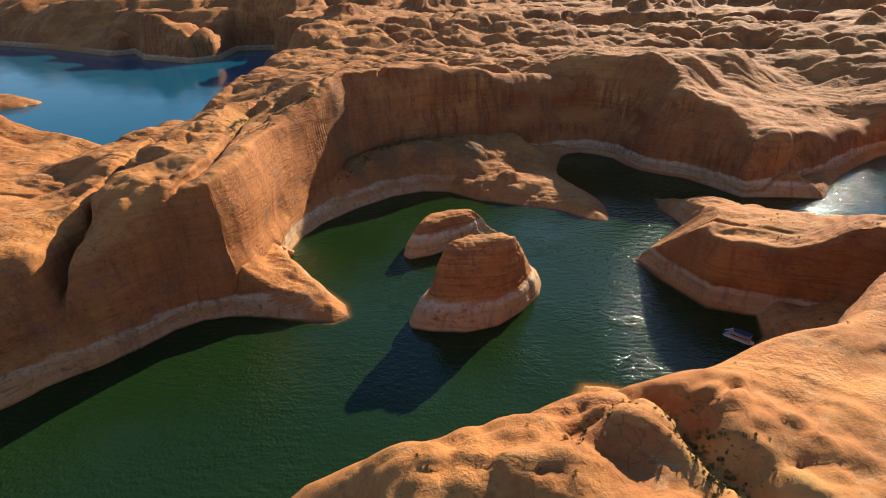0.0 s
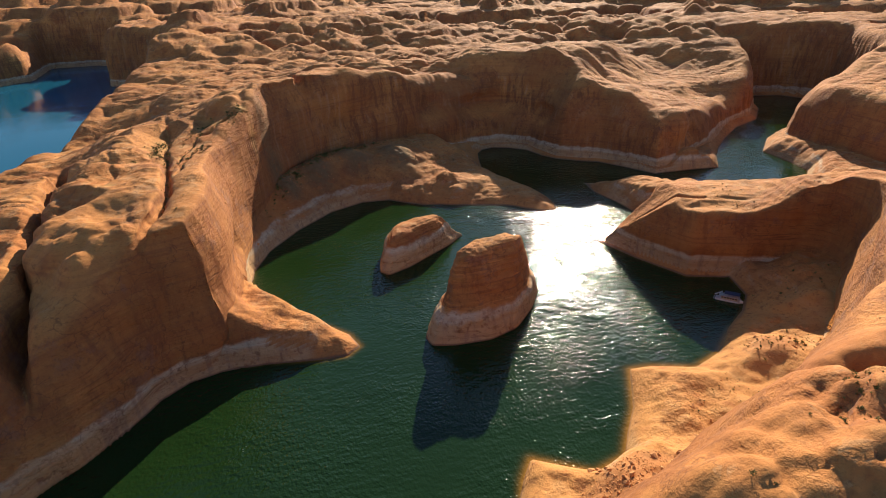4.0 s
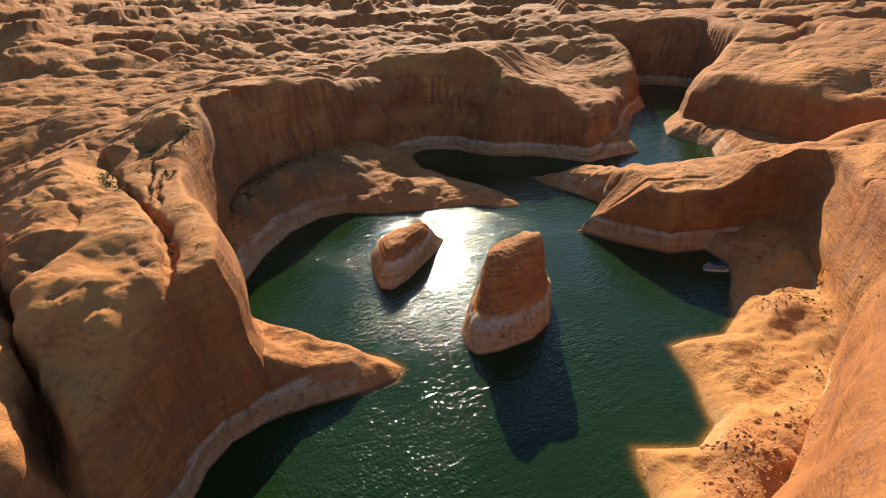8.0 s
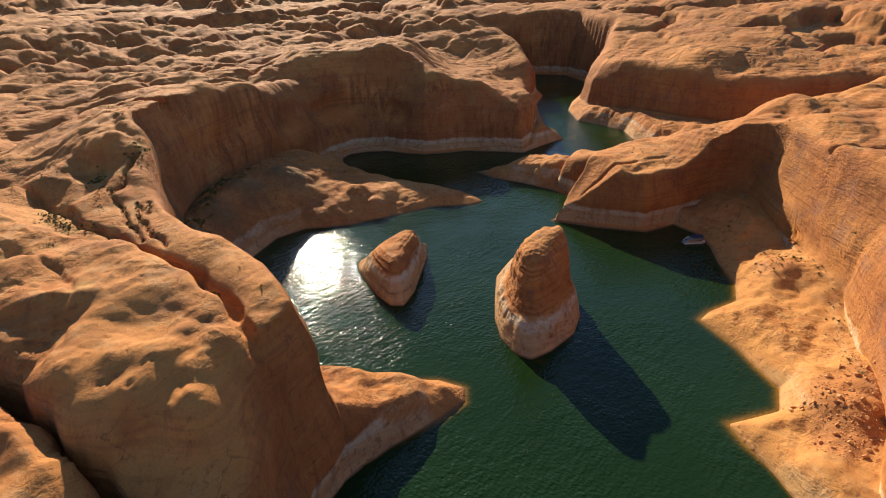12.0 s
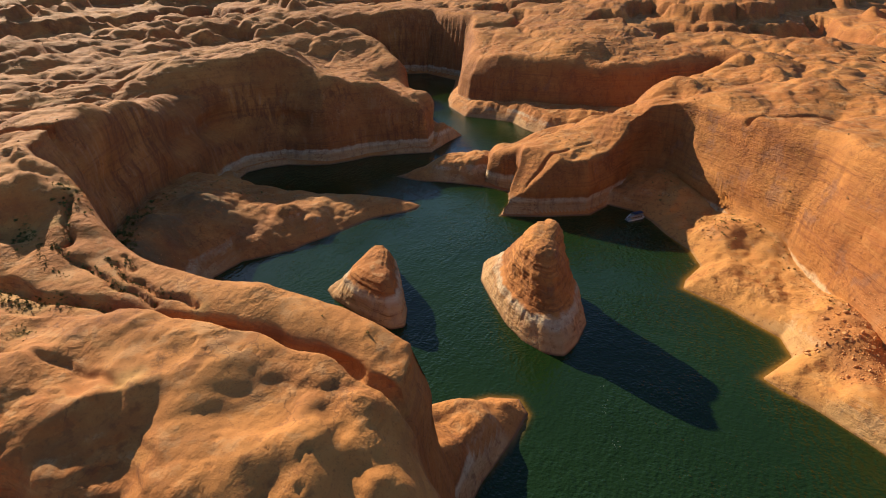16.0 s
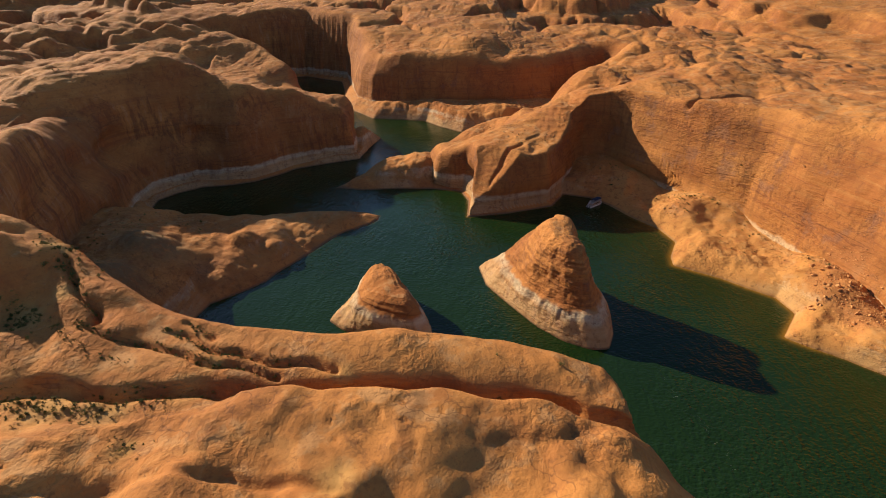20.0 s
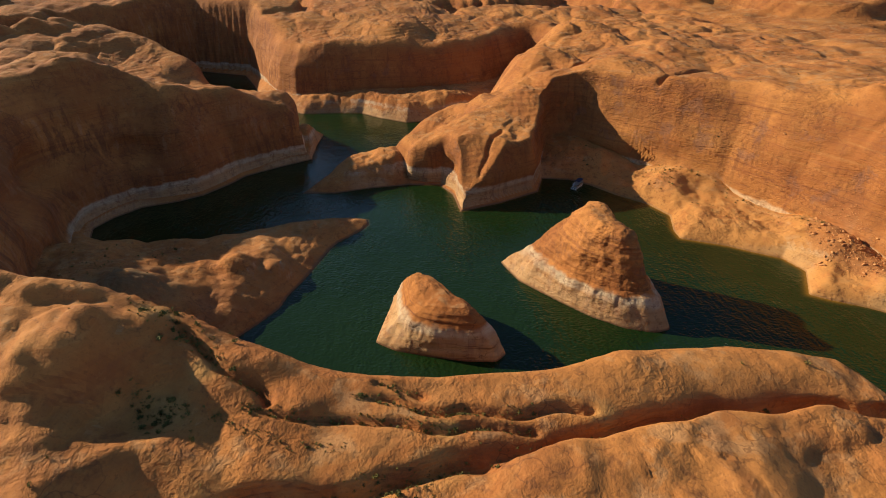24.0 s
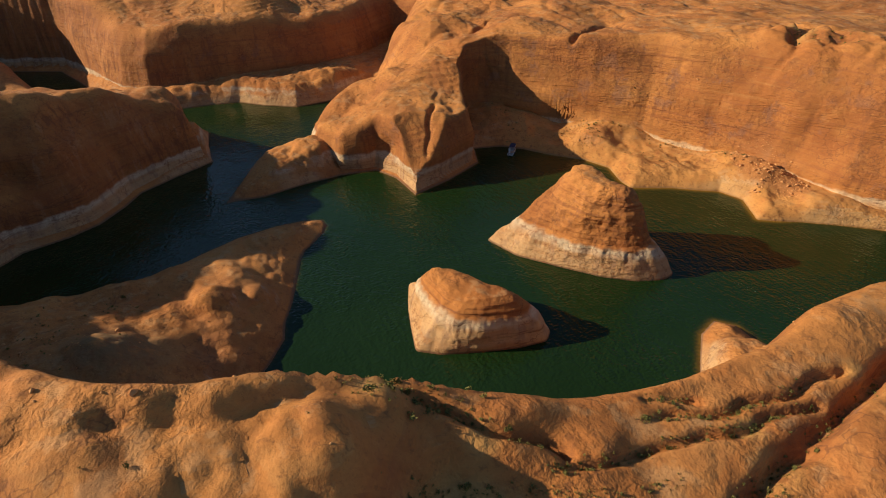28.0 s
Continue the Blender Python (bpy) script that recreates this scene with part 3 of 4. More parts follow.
    for step, size, sd, share in ((3.1, 0.20, 150, 0.0), (1.35, 0.26, 153, 0.10)):
        u = (z + 0.16 * x + 0.11 * y + 2.2 * perlin(x / 30, y / 30, sd)) / step
        stair = np.floor(u) + smooth((u % 1.0 - 0.62) / 0.3) - u + 0.5
        z = z + size * step * stair * smooth((fbm(x / 38, y / 30, 3, sd + 1) - share) / 0.28) * rock
    z = z - 0.45 * smooth((perlin(x / 3.4, y / 2.6, 158) + 0.4 * perlin(x / 1.7, y / 1.7, 160) - 0.5) / 0.16) * smooth((fbm(x / 30, y / 24, 2, 159) - 0.05) / 0.25) * rock
    # the wide lake
    b = -d_bay
    brun = 14 + 14 * (0.5 + 0.5 * perlin(x / 150, y / 150, 80)) + smooth((-640 - x) / 80) * (130 + 90 * perlin(x / 170, y / 170, 81))
    brise = 1 - (1 - np.clip(b / brun, 0, 1)) ** 3
    z = np.minimum(z, 0.2 + z * brise)
    z = np.where(d_bay > 0, -2 - 0.2 * np.clip(d_bay, 0, 60), z)
    isle = 9 * (1 - (1 - np.clip(d_isle / 26, 0, 1)) ** 2) + 2 * small * smooth(d_isle / 12)
    z = np.where(d_isle > 0, isle, z)
    # the bed under the water
    z = np.where(d_water > 0, -0.25 - 0.55 * np.clip(d_water, 0, 30), z)
    return z


def steps(bands, reach_lo, reach_hi, grow_lo, grow_hi):
    """Lines of a sheet: bands of (from, to, spacing), with ever wider spacing beyond both ends."""
    mid = np.concatenate([np.arange(lo, hi - 0.5 * fine, fine) for lo, hi, fine in bands])

    def tail(fine, reach, grow):
        out, s, p = [], fine, 0.0
        while p < reach:
            s *= grow
            p += s
            out.append(p)
        return np.array(out)
    return np.concatenate([(mid[0] - tail(bands[0][2], reach_lo, grow_lo))[::-1], mid, mid[-1] + tail(bands[-1][2], reach_hi, grow_hi)])


def grid_mesh(name, X, Y, Z, keep=None):
    ny, nx = X.shape
    idx = np.arange(nx * ny).reshape(ny, nx)
    quads = np.stack([idx[:-1, :-1], idx[:-1, 1:], idx[1:, 1:], idx[1:, :-1]], -1).reshape(-1, 4)
    if keep is not None:
        k = (keep[:-1, :-1] | keep[:-1, 1:] | keep[1:, 1:] | keep[1:, :-1]).ravel()
        quads = quads[k]
    used = np.zeros(nx * ny, bool)
    used[quads.ravel()] = True
    remap = np.cumsum(used) - 1
    co = np.stack([X.ravel(), Y.ravel(), Z.ravel()], -1)[used].astype(np.float32)
    quads = remap[quads].astype(np.int32)
    me = bpy.data.meshes.new(name)
    me.vertices.add(len(co))
    me.vertices.foreach_set("co", co.ravel())
    me.loops.add(quads.size)
    me.loops.foreach_set("vertex_index", quads.ravel())
    me.polygons.add(len(quads))
    me.polygons.foreach_set("loop_start", np.arange(0, quads.size, 4, dtype=np.int32))
    me.polygons.foreach_set("use_smooth", np.ones(len(quads), bool))
    me.update(calc_edges=True)
    return me, used


def build_ground():
    gx = steps([(-300, -180, 1.15), (-180, -88, 0.62), (-88, 190, 0.95), (190, 400, 1.25)], 4200, 3800, 1.022, 1.03)
    gy = steps([(0, 190, 1.0), (190, 350, 0.66), (350, 520, 1.1)], 1500, 4300, 1.08, 1.014)
    X, Y = np.meshgrid(gx.astype(np.float32), gy.astype(np.float32))
    c, d = distance(X, Y, CANYON), distance(X, Y, BASIN)
    # draw the lines of the sheet together at the walls and the shores
    for it in range(2):
        f = c if it == 0 else d
        gyy, gxx = np.gradient(f, gy, gx)
        span = 8.0 if it == 0 else 5.0
        k = np.abs(f) / span
        pull = np.where(k < 1, np.sign(f) * span * k ** 1.7 - f, 0.0)
        near = (X > -290) & (X < 390) & (Y > 10) & (Y < 510)
        pull = np.where(near, pull, 0) * np.clip(np.hypot(gxx, gyy), 0, 1)
        if it == 1:
            pull = pull * smooth((np.abs(c) - 6) / 4)
        for h in (c, d):
            hy, hx = np.gradient(h, gy, gx)
            h += pull * (hx * gxx + hy * gyy)
        X, Y = X + pull * gxx, Y + pull * gyy
    bay, isle = distance(X, Y, BAY), distance(X, Y, LAKE_ISLE)
    Z = land_height(X, Y, d, c, bay, isle)
    # ledges and hollows on the walls
    sy, sx = np.gradient(Z)
    sy, sx = sy / np.gradient(gy)[:, None], sx / np.gradient(gx)[None, :]
    slope = np.hypot(sx, sy)
    steep = smooth((slope - 0.8) / 2.2)
    ln = np.maximum(slope, 1e-6)
    rel = 2.6 * fbm((X + 0.6 * Y) / 44, Z / 21, 2, 90, 0.4) + 0.3 * fbm((X - 0.4 * Y) / 13, Z / 8, 2, 94, 0.5)
    X, Y = X - sx / ln * rel * steep, Y - sy / ln * rel * steep
    # the long overhang of the south-east wall
    dist, along = to_line(X, Y, ROOF)
    lip = 51.5 + 3.5 * along
    k = smooth((lip - Z) / 9.0) * smooth((Z - 27) / 16) * smooth((20 - dist) / 8) * smooth((1 - along) * 6)
    X, Y = X + sx / ln * 2.4 * k, Y + sy / ln * 2.4 * k
    # hollows and an alcove worn into the walls: place, half-width, half-height, depth
    for hx, hy, hz, hw, hh, deep in DENTS:
        k = np.exp(-(((X - hx) / hw) ** 2 + ((Y - hy) / hw) ** 2 + ((Z - hz) / hh) ** 2) ** 1.5)
        X, Y = X + sx / ln * deep * k, Y + sy / ln * deep * k
    me, _ = grid_mesh("ground", X, Y, Z)
    vein = np.minimum(to_line(X, Y, [(120, 143), (106, 128), (92, 118), (70, 112), (46, 105), (31, 100), (22, 93)])[0] / 1.1, 9)
    pale = np.exp(-vein ** 2)
    sand = np.zeros_like(X)
    for lx, ly, lr in ((-124, 334, 6), (-125, 322, 6.5), (-124, 311, 5.5), (-119, 298, 3.5), (-134, 301, 2.5), (-104, 344, 5), (-84, 349, 4), (-97, 338, 3), (-112, 296, 2.5), (-113, 268, 2.5), (44, 56, 7), (52, 50, 8), (38, 66, 4), (-138, 262, 4), (-147, 300, 5), (-64, 430, 7), (-52, 470, 9), (30, 520, 10)):
        sand = np.maximum(sand, np.exp(-(((X - lx) ** 2 + (Y - ly) ** 2) / lr ** 2) ** 1.5))
    rubble = np.maximum(smooth((distance(X, Y, TALUS) + 2) / 5), np.exp(-(((X - 100) ** 2 + (Y - 141) ** 2) / 9 ** 2) ** 2))
    soil = np.zeros_like(X)
    for lx, ly, lr in SOIL:
        soil = np.maximum(soil, np.exp(-(((X - lx) ** 2 + (Y - ly) ** 2) / lr ** 2) ** 1.6))
    bench = smooth(c / 3 + 0.6) * smooth((186 - Y) / 20) * (1 - 0.7 * rubble)
    for key, val in (("pale", pale), ("sand", sand), ("soil", soil), ("rubble", rubble), ("bench", bench)):
        at = me.attributes.new(key, "FLOAT", "POINT")
        at.data.foreach_set("value", val.ravel().astype(np.float32))
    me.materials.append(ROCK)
    return tagged(new("ground", me), "rolling orange sandstone canyon land with domed slickrock and cliffs", "ground", kind="structure")


def build_water():
    gx = steps([(-300, 420, 1.4)], 4200, 3800, 1.12, 1.12)
    gy = steps([(-40, 520, 1.4)], 1500, 4300, 1.12, 1.12)
    X, Y = np.meshgrid(gx, gy)
    d = distance(X, Y, BASIN)
    me, _ = grid_mesh("water", X, Y, np.zeros_like(X))
    gentle = spread(X, Y, [(-46, 206, 0.9), (-90, 262, 0.5), (-60, 340, 0.1), (60, 340, 0.3), (140, 440, 0), (205, 350, 0.1), (290, 290, 0.6), (160, 320, 0.3), (100, 260, 0.5), (125, 170, 0.4), (80, 150, 1.2), (50, 155, 1.3), (35, 130, 1.2), (-4, 128, 1.3), (-20, 105, 0.5), (-120, 200, 0)], 3, 30)
    sh = (d > -12) * np.clip(gentle - 0.15, 0, 1) * np.exp(-(np.clip(d, 0, 99) / (1.0 * np.clip(gentle, 0.2, 1.3))) ** 1.3)
    at = me.attributes.new("shallow", "FLOAT", "POINT")
    at.data.foreach_set("value", (sh * 0.8).ravel().astype(np.float32))
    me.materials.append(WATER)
    return tagged(new("water", me), "calm dark green lake water with fine ripples", "water", kind="structure")


ground = build_ground()
water = build_water()


# ---------------------------------------------------------------- rock islands
def resample(poly, n):
    p = np.array(poly + poly[:1], float)
    s = np.concatenate([[0], np.cumsum(np.hypot(*np.diff(p, axis=0).T))])
    # rounded corners
    t = np.linspace(0, s[-1], n, endpoint=False)
    q = np.stack([np.interp(t, s, p[:, i]) for i in (0, 1)], -1)
    for _ in range(int(n * 0.02) + 2):
        q = 0.5 * q + 0.25 * (np.roll(q, 1, 0) + np.roll(q, -1, 0))
    return q


def rock_island(name, outline, summit, height, side, tail, tails, ring, label, seed, lumpy=1.0, n=300, m=130):
    """An island: flanks from the shore line up to the summit. side, tail: rows of (share of the radius, share of the height), for the steep sides and the long tails; tails: (direction in degrees, spread)."""
    shore = resample(outline, n)
    (ax, ay), (bx, by) = summit
    k = np.clip(((shore[:, 0] - ax) * (bx - ax) + (shore[:, 1] - ay) * (by - ay)) / ((bx - ax) ** 2 + (by - ay) ** 2), 0, 1)
    near_x, near_y = ax + (bx - ax) * k, ay + (by - ay) * k
    sx, sy = (ax + bx) / 2, (ay + by) / 2
    ang = np.degrees(np.arctan2(shore[:, 1] - sy, shore[:, 0] - sx))
    tk = np.zeros(n)
    for a, wdt in tails:
        tk = np.maximum(tk, np.exp(-(((ang - a + 180) % 360 - 180) / wdt) ** 2))
    knots = np.linspace(0, 1, len(side))
    verts, faces = [], []
    for j in range(m + 1):
        s = j / m
        rs, zs = np.interp(s, knots, [r[0] for r in side]), np.interp(s, knots, [r[1] for r in side])
        rt, zt = np.interp(s, knots, [r[0] for r in tail]), np.interp(s, knots, [r[1] for r in tail])
        for i in range(n):
            sx, sy = near_x[i], near_y[i]
            dx, dy = shore[i, 0] - sx, shore[i, 1] - sy
            r = math.hypot(dx, dy)
            rad = r * (rs + (rt - rs) * tk[i])
            z = height * (zs + (zt - zs) * tk[i])
            x, y = sx + dx / r * rad, sy + dy / r * rad
            z -= 1.2 * (1 - min(1, s * 10))
            q = Vector((x + seed * 31, y, z))
            bed = noise.noise(Vector((x * 0.02, y * 0.02, z * 0.42 + seed)))
            lump = noise.fractal(q * 0.09, 1.0, 2.0, 4)
            blocky = noise.fractal(q * 0.22, 1.0, 2.0, 4)
            thin = math.tanh(6 * noise.noise(Vector((x * 0.03, y * 0.03, z * 1.1 + seed * 2))))
            rill = noise.fractal(Vector((x * 0.24, y * 0.24, z * 0.05 + seed)), 1.0, 2.0, 3)
            low_part = smooth_1((ring + 1.0 - z) / 2.0)
            push = 0.4 * bed + 1.1 * lumpy * lump + 0.7 * rill * low_part + 0.5 * lumpy * blocky * (1 - low_part) + 0.12 * thin * (1 - low_part)
            push += 0.8 * low_part - 0.4
            push *= smooth_1(s * 5) * smooth_1((1 - s) * 4)
            zz = z + lumpy * (1.0 * lump + 0.4 * blocky) * smooth_1((s - 0.5) * 3)
            verts.append((x + dx / r * push, y + dy / r * push, zz))
    for j in range(m):
        for i in range(n):
            a, b = j * n + i, j * n + (i + 1) % n
            faces.append((a, b, b + n, a + n))
    island = new(name)
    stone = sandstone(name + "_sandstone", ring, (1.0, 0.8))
    cut = next(j for j in range(m) if np.interp(j / m, knots, [r[1] for r in side]) * height > ring)
    for piece, lo, hi, tag in (("ringed_base", 0, cut, "pale water-bleached lower rock"), ("cap", cut, m, "weathered orange upper rock")):
        me = bpy.data.meshes.new(piece)
        me.from_pydata(verts[lo * n:(hi + 1) * n], [], [tuple(v - lo * n for v in f) for f in faces[lo * n:hi * n]])
        me.polygons.foreach_set("use_smooth", [True] * len(me.polygons))
        me.materials.append(stone)
        ob = new(piece, me)
        ob.parent = island
        tagged(ob, tag)
    return tagged(island, label, "rock island")


def smooth_1(t):
    t = min(1.0, max(0.0, t))
    return t * t * (3 - 2 * t)


rock_island("rock_butte", [(44, 252), (26, 247), (8, 234), (-5, 224), (-14, 214), (-19, 203), (-18, 196), (-8, 193), (8, 192), (22, 197), (35, 210), (44, 223), (47, 235), (47, 246)],
            ((8, 214.5), (26, 213.5)), 35.5,
            [(1.0, 0.0), (0.86, 0.17), (0.73, 0.32), (0.66, 0.37), (0.56, 0.57), (0.45, 0.77), (0.33, 0.92), (0.19, 0.985), (0.0, 1.0)],
            [(1.0, 0.0), (0.86, 0.11), (0.75, 0.21), (0.64, 0.32), (0.51, 0.50), (0.38, 0.68), (0.26, 0.84), (0.14, 0.95), (0.0, 1.0)],
            [(54, 22)], 11.5, "steep domed sandstone butte with a pale waterline ring", 3)
rock_island("rock_islet", [(31, 297), (15, 304), (4, 308), (-8, 312), (-14, 304), (-19, 292), (-24, 278), (-26, 267), (-22, 262), (-10, 267), (8, 279), (20, 287)],
            ((-5, 285), (8, 289.5)), 17.6,
            [(1.0, 0.0), (0.93, 0.16), (0.86, 0.34), (0.79, 0.50), (0.70, 0.68), (0.57, 0.86), (0.42, 0.955), (0.24, 0.99), (0.0, 1.0)],
            [(1.0, 0.0), (0.88, 0.10), (0.76, 0.20), (0.64, 0.34), (0.54, 0.52), (0.46, 0.70), (0.36, 0.86), (0.22, 0.96), (0.0, 1.0)],
            [(15, 18), (100, 40)], 11.5, "low rounded sandstone islet with a pale waterline ring", 7, 0.5)


# ---------------------------------------------------------------- things
bpy.context.view_layer.update()
DEPS = bpy.context.evaluated_depsgraph_get()


def surface(x, y):
    """Height and normal of the land or water at a place on the plan."""
    hit, place, normal, _, ob, _ = scene.ray_cast(DEPS, Vector((x, y, 400)), Vector((0, 0, -1)))
    return (place.z, normal, ob.name) if hit else (0.0, Vector((0, 0, 1)), "")


def part(name, bm, mat, parent=None, label="", shade=True):
    """One bmesh as one mesh object under a thing or a part."""
    me = bpy.data.meshes.new(name)
    bm.to_mesh(me)
    bm.free()
    me.materials.append(mat)
    if shade:
        me.polygons.foreach_set("use_smooth", [True] * len(me.polygons))
    ob = new(name, me)
    ob.parent = parent
    if label:
        tagged(ob, label)
    return ob


def box(bm, lo, hi, bevel=0.0):
    r = bmesh.ops.create_cube(bm, size=1.0)
    bmesh.ops.scale(bm, vec=[h - l for l, h in zip(lo, hi)], verts=r["verts"])
    bmesh.ops.translate(bm, vec=[(h + l) / 2 for l, h in zip(lo, hi)], verts=r["verts"])
    if bevel:
        bmesh.ops.bevel(bm, geom=list({e for v in r["verts"] for e in v.link_edges}), offset=bevel, segments=2, affect="EDGES")


def rod(bm, a, b, radius, sides=8):
    a, b = Vector(a), Vector(b)
    r = bmesh.ops.create_cone(bm, cap_ends=True, segments=sides, radius1=radius, radius2=radius, depth=(b - a).length)
    bmesh.ops.transform(bm, matrix=Matrix.Translation((a + b) / 2) @ (b - a).to_track_quat("Z", "Y").to_matrix().to_4x4(), verts=r["verts"])


# ---- houseboat, moored with its bow on the beach
GEL = plain("white_gelcoat", (0.78, 0.77, 0.74), 0.3)
TANPANEL = plain("tan_panel", (0.55, 0.42, 0.30), 0.45)
NAVY = plain("navy_canvas", (0.02, 0.035, 0.09), 0.75)
TINT = plain("tinted_glass", (0.015, 0.018, 0.022), 0.08, 0.0, 0.05)
STEEL = plain("steel_rail", (0.6, 0.6, 0.6), 0.3, 1.0, 0.05)
RUBBER = plain("dark_rubber", (0.03, 0.03, 0.03), 0.7)
DECK = plain("deck_grey", (0.42, 0.41, 0.39), 0.7)


def build_houseboat():
    boat = new("houseboat")
    L, B = 14.5, 4.3
    hull = bmesh.new()
    rows = []
    for k in range(15):
        f = k / 14
        x = -L / 2 + L * f
        taper = 1 - max(0.0, (f - 0.72) / 0.28) ** 2 * 0.8
        rows.append([hull.verts.new((x, sgn * B / 2 * w * taper, z + 0.35 * max(0, f - 0.75))) for sgn, w, z in ((-1, 0.55, -0.45), (-1, 0.92, 0.0), (-1, 1.0, 0.95), (1, 1.0, 0.95), (1, 0.92, 0.0), (1, 0.55, -0.45))])
    for a, b in zip(rows, rows[1:]):
        for i in range(6):
            hull.faces.new((a[i], a[(i + 1) % 6], b[(i + 1) % 6], b[i]))
    hull.faces.new(rows[0][::-1]), hull.faces.new(rows[-1])
    bmesh.ops.recalc_face_normals(hull, faces=hull.faces)
    part("hull", hull, GEL, boat, "white fibreglass hull", False)
    bm = bmesh.new()
    box(bm, (-L / 2 + 0.1, -B / 2 + 0.1, 0.95), (L / 2 - 1.8, B / 2 - 0.1, 1.05), 0.03)
    part("deck", bm, DECK, boat)
    bm = bmesh.new()
    box(bm, (-4.6, -B / 2 + 0.35, 1.05), (4.2, B / 2 - 0.35, 3.15), 0.12)
    cabin = part("cabin", bm, TANPANEL, boat, "tan and white cabin side panels", False)
    for side in (-1, 1):
        for k in range(6):
            bm = bmesh.new()
            x0 = -4.2 + k * 1.4
            y = side * (B / 2 - 0.35)
            box(bm, (x0, min(y, y + side * 0.03), 1.9), (x0 + 1.0, max(y, y + side * 0.03), 2.75), 0.02)
            part("window", bm, TINT, cabin, "", False)
    bm = bmesh.new()
    box(bm, (4.2, -1.3, 1.75), (4.24, 1.3, 2.8), 0.02)
    part("windscreen", bm, TINT, cabin, "", False)
    bm = bmesh.new()
    box(bm, (-5.8, -B / 2 + 0.1, 3.15), (5.2, B / 2 - 0.1, 3.28), 0.05)
    part("upper_deck", bm, DECK, boat, "", False)
    # canvas top over the upper deck
    bm = bmesh.new()
    r = bmesh.ops.create_grid(bm, x_segments=16, y_segments=8, size=0.5)
    for v in r["verts"]:
        v.co = Vector((v.co.x * 8.0 + 1.0, v.co.y * 4.2, 5.15 - 1.1 * (v.co.y) ** 2 - 0.5 * v.co.x ** 4))
    bmesh.ops.solidify(bm, geom=bm.faces[:], thickness=0.05)
    part("canopy", bm, NAVY, boat, "navy blue canvas canopy")
    for x in (-2.1, 0.9, 3.9):
        for y in (-1.85, 1.85):
            bm = bmesh.new()
            rod(bm, (x, y, 3.28), (x, y, 4.9), 0.03)
            part("post", bm, STEEL, boat)
    for y in (-B / 2 + 0.15, B / 2 - 0.15):
        bm = bmesh.new()
        for z in (3.65, 4.05):
            rod(bm, (-5.7, y, z), (5.1, y, z), 0.02, 6)
        for k in range(9):
            rod(bm, (-5.7 + k * 1.35, y, 3.28), (-5.7 + k * 1.35, y, 4.05), 0.02, 6)
        part("railing", bm, STEEL, boat)
    # slide from the upper deck over the stern
    bm = bmesh.new()
    pts = [Vector((-4.2 - 0.28 * k - 0.006 * k * k, 0.9 - 0.05 * k, 4.6 - 0.26 * k + 0.004 * k * k)) for k in range(12)]
    prev = None
    for p in pts:
        ring = [bm.verts.new(p + Vector((0, w, h))) for w, h in ((-0.5, 0.28), (-0.45, 0.0), (0.45, 0.0), (0.5, 0.28))]
        if prev:
            for i in range(3):
                bm.faces.new((prev[i], prev[i + 1], ring[i + 1], ring[i]))
        prev = ring
    bmesh.ops.solidify(bm, geom=bm.faces[:], thickness=0.06)
    part("slide", bm, GEL, boat, "white curved water slide")
    for y in (0.45, 1.3):
        for x, z in ((-4.2, 4.6), (-5.4, 3.6)):
            bm = bmesh.new()
            rod(bm, (x, y, 3.28), (x, y, z), 0.04)
            part("slide_post", bm, STEEL, boat)
    for y in (-0.9, 0.9):
        bm = bmesh.new()
        box(bm, (-L / 2 - 0.55, y - 0.22, 0.1), (-L / 2 - 0.02, y + 0.22, 1.2), 0.08)
        part("outboard_motor", bm, RUBBER, boat, "", False)
    bm = bmesh.new()
    box(bm, (-L / 2 - 0.9, -1.9, 0.35), (-L / 2 + 0.1, 1.9, 0.47), 0.03)
    part("swim_platform", bm, DECK, boat, "", False)
    bm = bmesh.new()
    rod(bm, (L / 2 - 0.4, 1.3, 1.1), (L / 2 - 1.8, 1.6, 1.75), 0.02, 6)
    rod(bm, (L / 2 - 0.4, -1.3, 1.1), (L / 2 - 1.8, -1.6, 1.75), 0.02, 6)
    rod(bm, (L / 2 - 0.3, -1.2, 1.75), (L / 2 - 0.3, 1.2, 1.75), 0.02, 6)
    rod(bm, (L / 2 - 0.3, -1.2, 1.1), (L / 2 - 0.3, -1.2, 1.75), 0.02, 6)
    rod(bm, (L / 2 - 0.3, 1.2, 1.1), (L / 2 - 0.3, 1.2, 1.75), 0.02, 6)
    part("bow_rail", bm, STEEL, boat)
    boat.matrix_world = pose(122.5, 185.5, 0.1, 0, 0, -45) @ Matrix.Scale(0.8, 4)
    return tagged(boat, "white houseboat with navy canopy and slide, moored by the beach", "boat")


build_houseboat()

# ---- rocks
def broken_stone():
    g = Graph("broken_sandstone")
    info = g.n.new("ShaderNodeObjectInfo")
    geo = g.n.new("ShaderNodeNewGeometry")
    n = g.noise(2.2, 5, 0.6)
    col = g.mix(info.outputs["Random"], (0.58, 0.27, 0.09), (0.46, 0.18, 0.055))
    col = g.mix(g.math("MULTIPLY", geo.outputs["Random Per Island"], 0.5), col, (0.62, 0.34, 0.15))
    col = g.mix(g.math("MULTIPLY", g.ramp(n, 0.5, 0.75), 0.4), col, (0.28, 0.11, 0.04))
    return g.done(col, 0.9, g.bump(n, 0.5, 0.12), Specular_IOR_Level=0.15)


TALUS_ROCK = broken_stone()


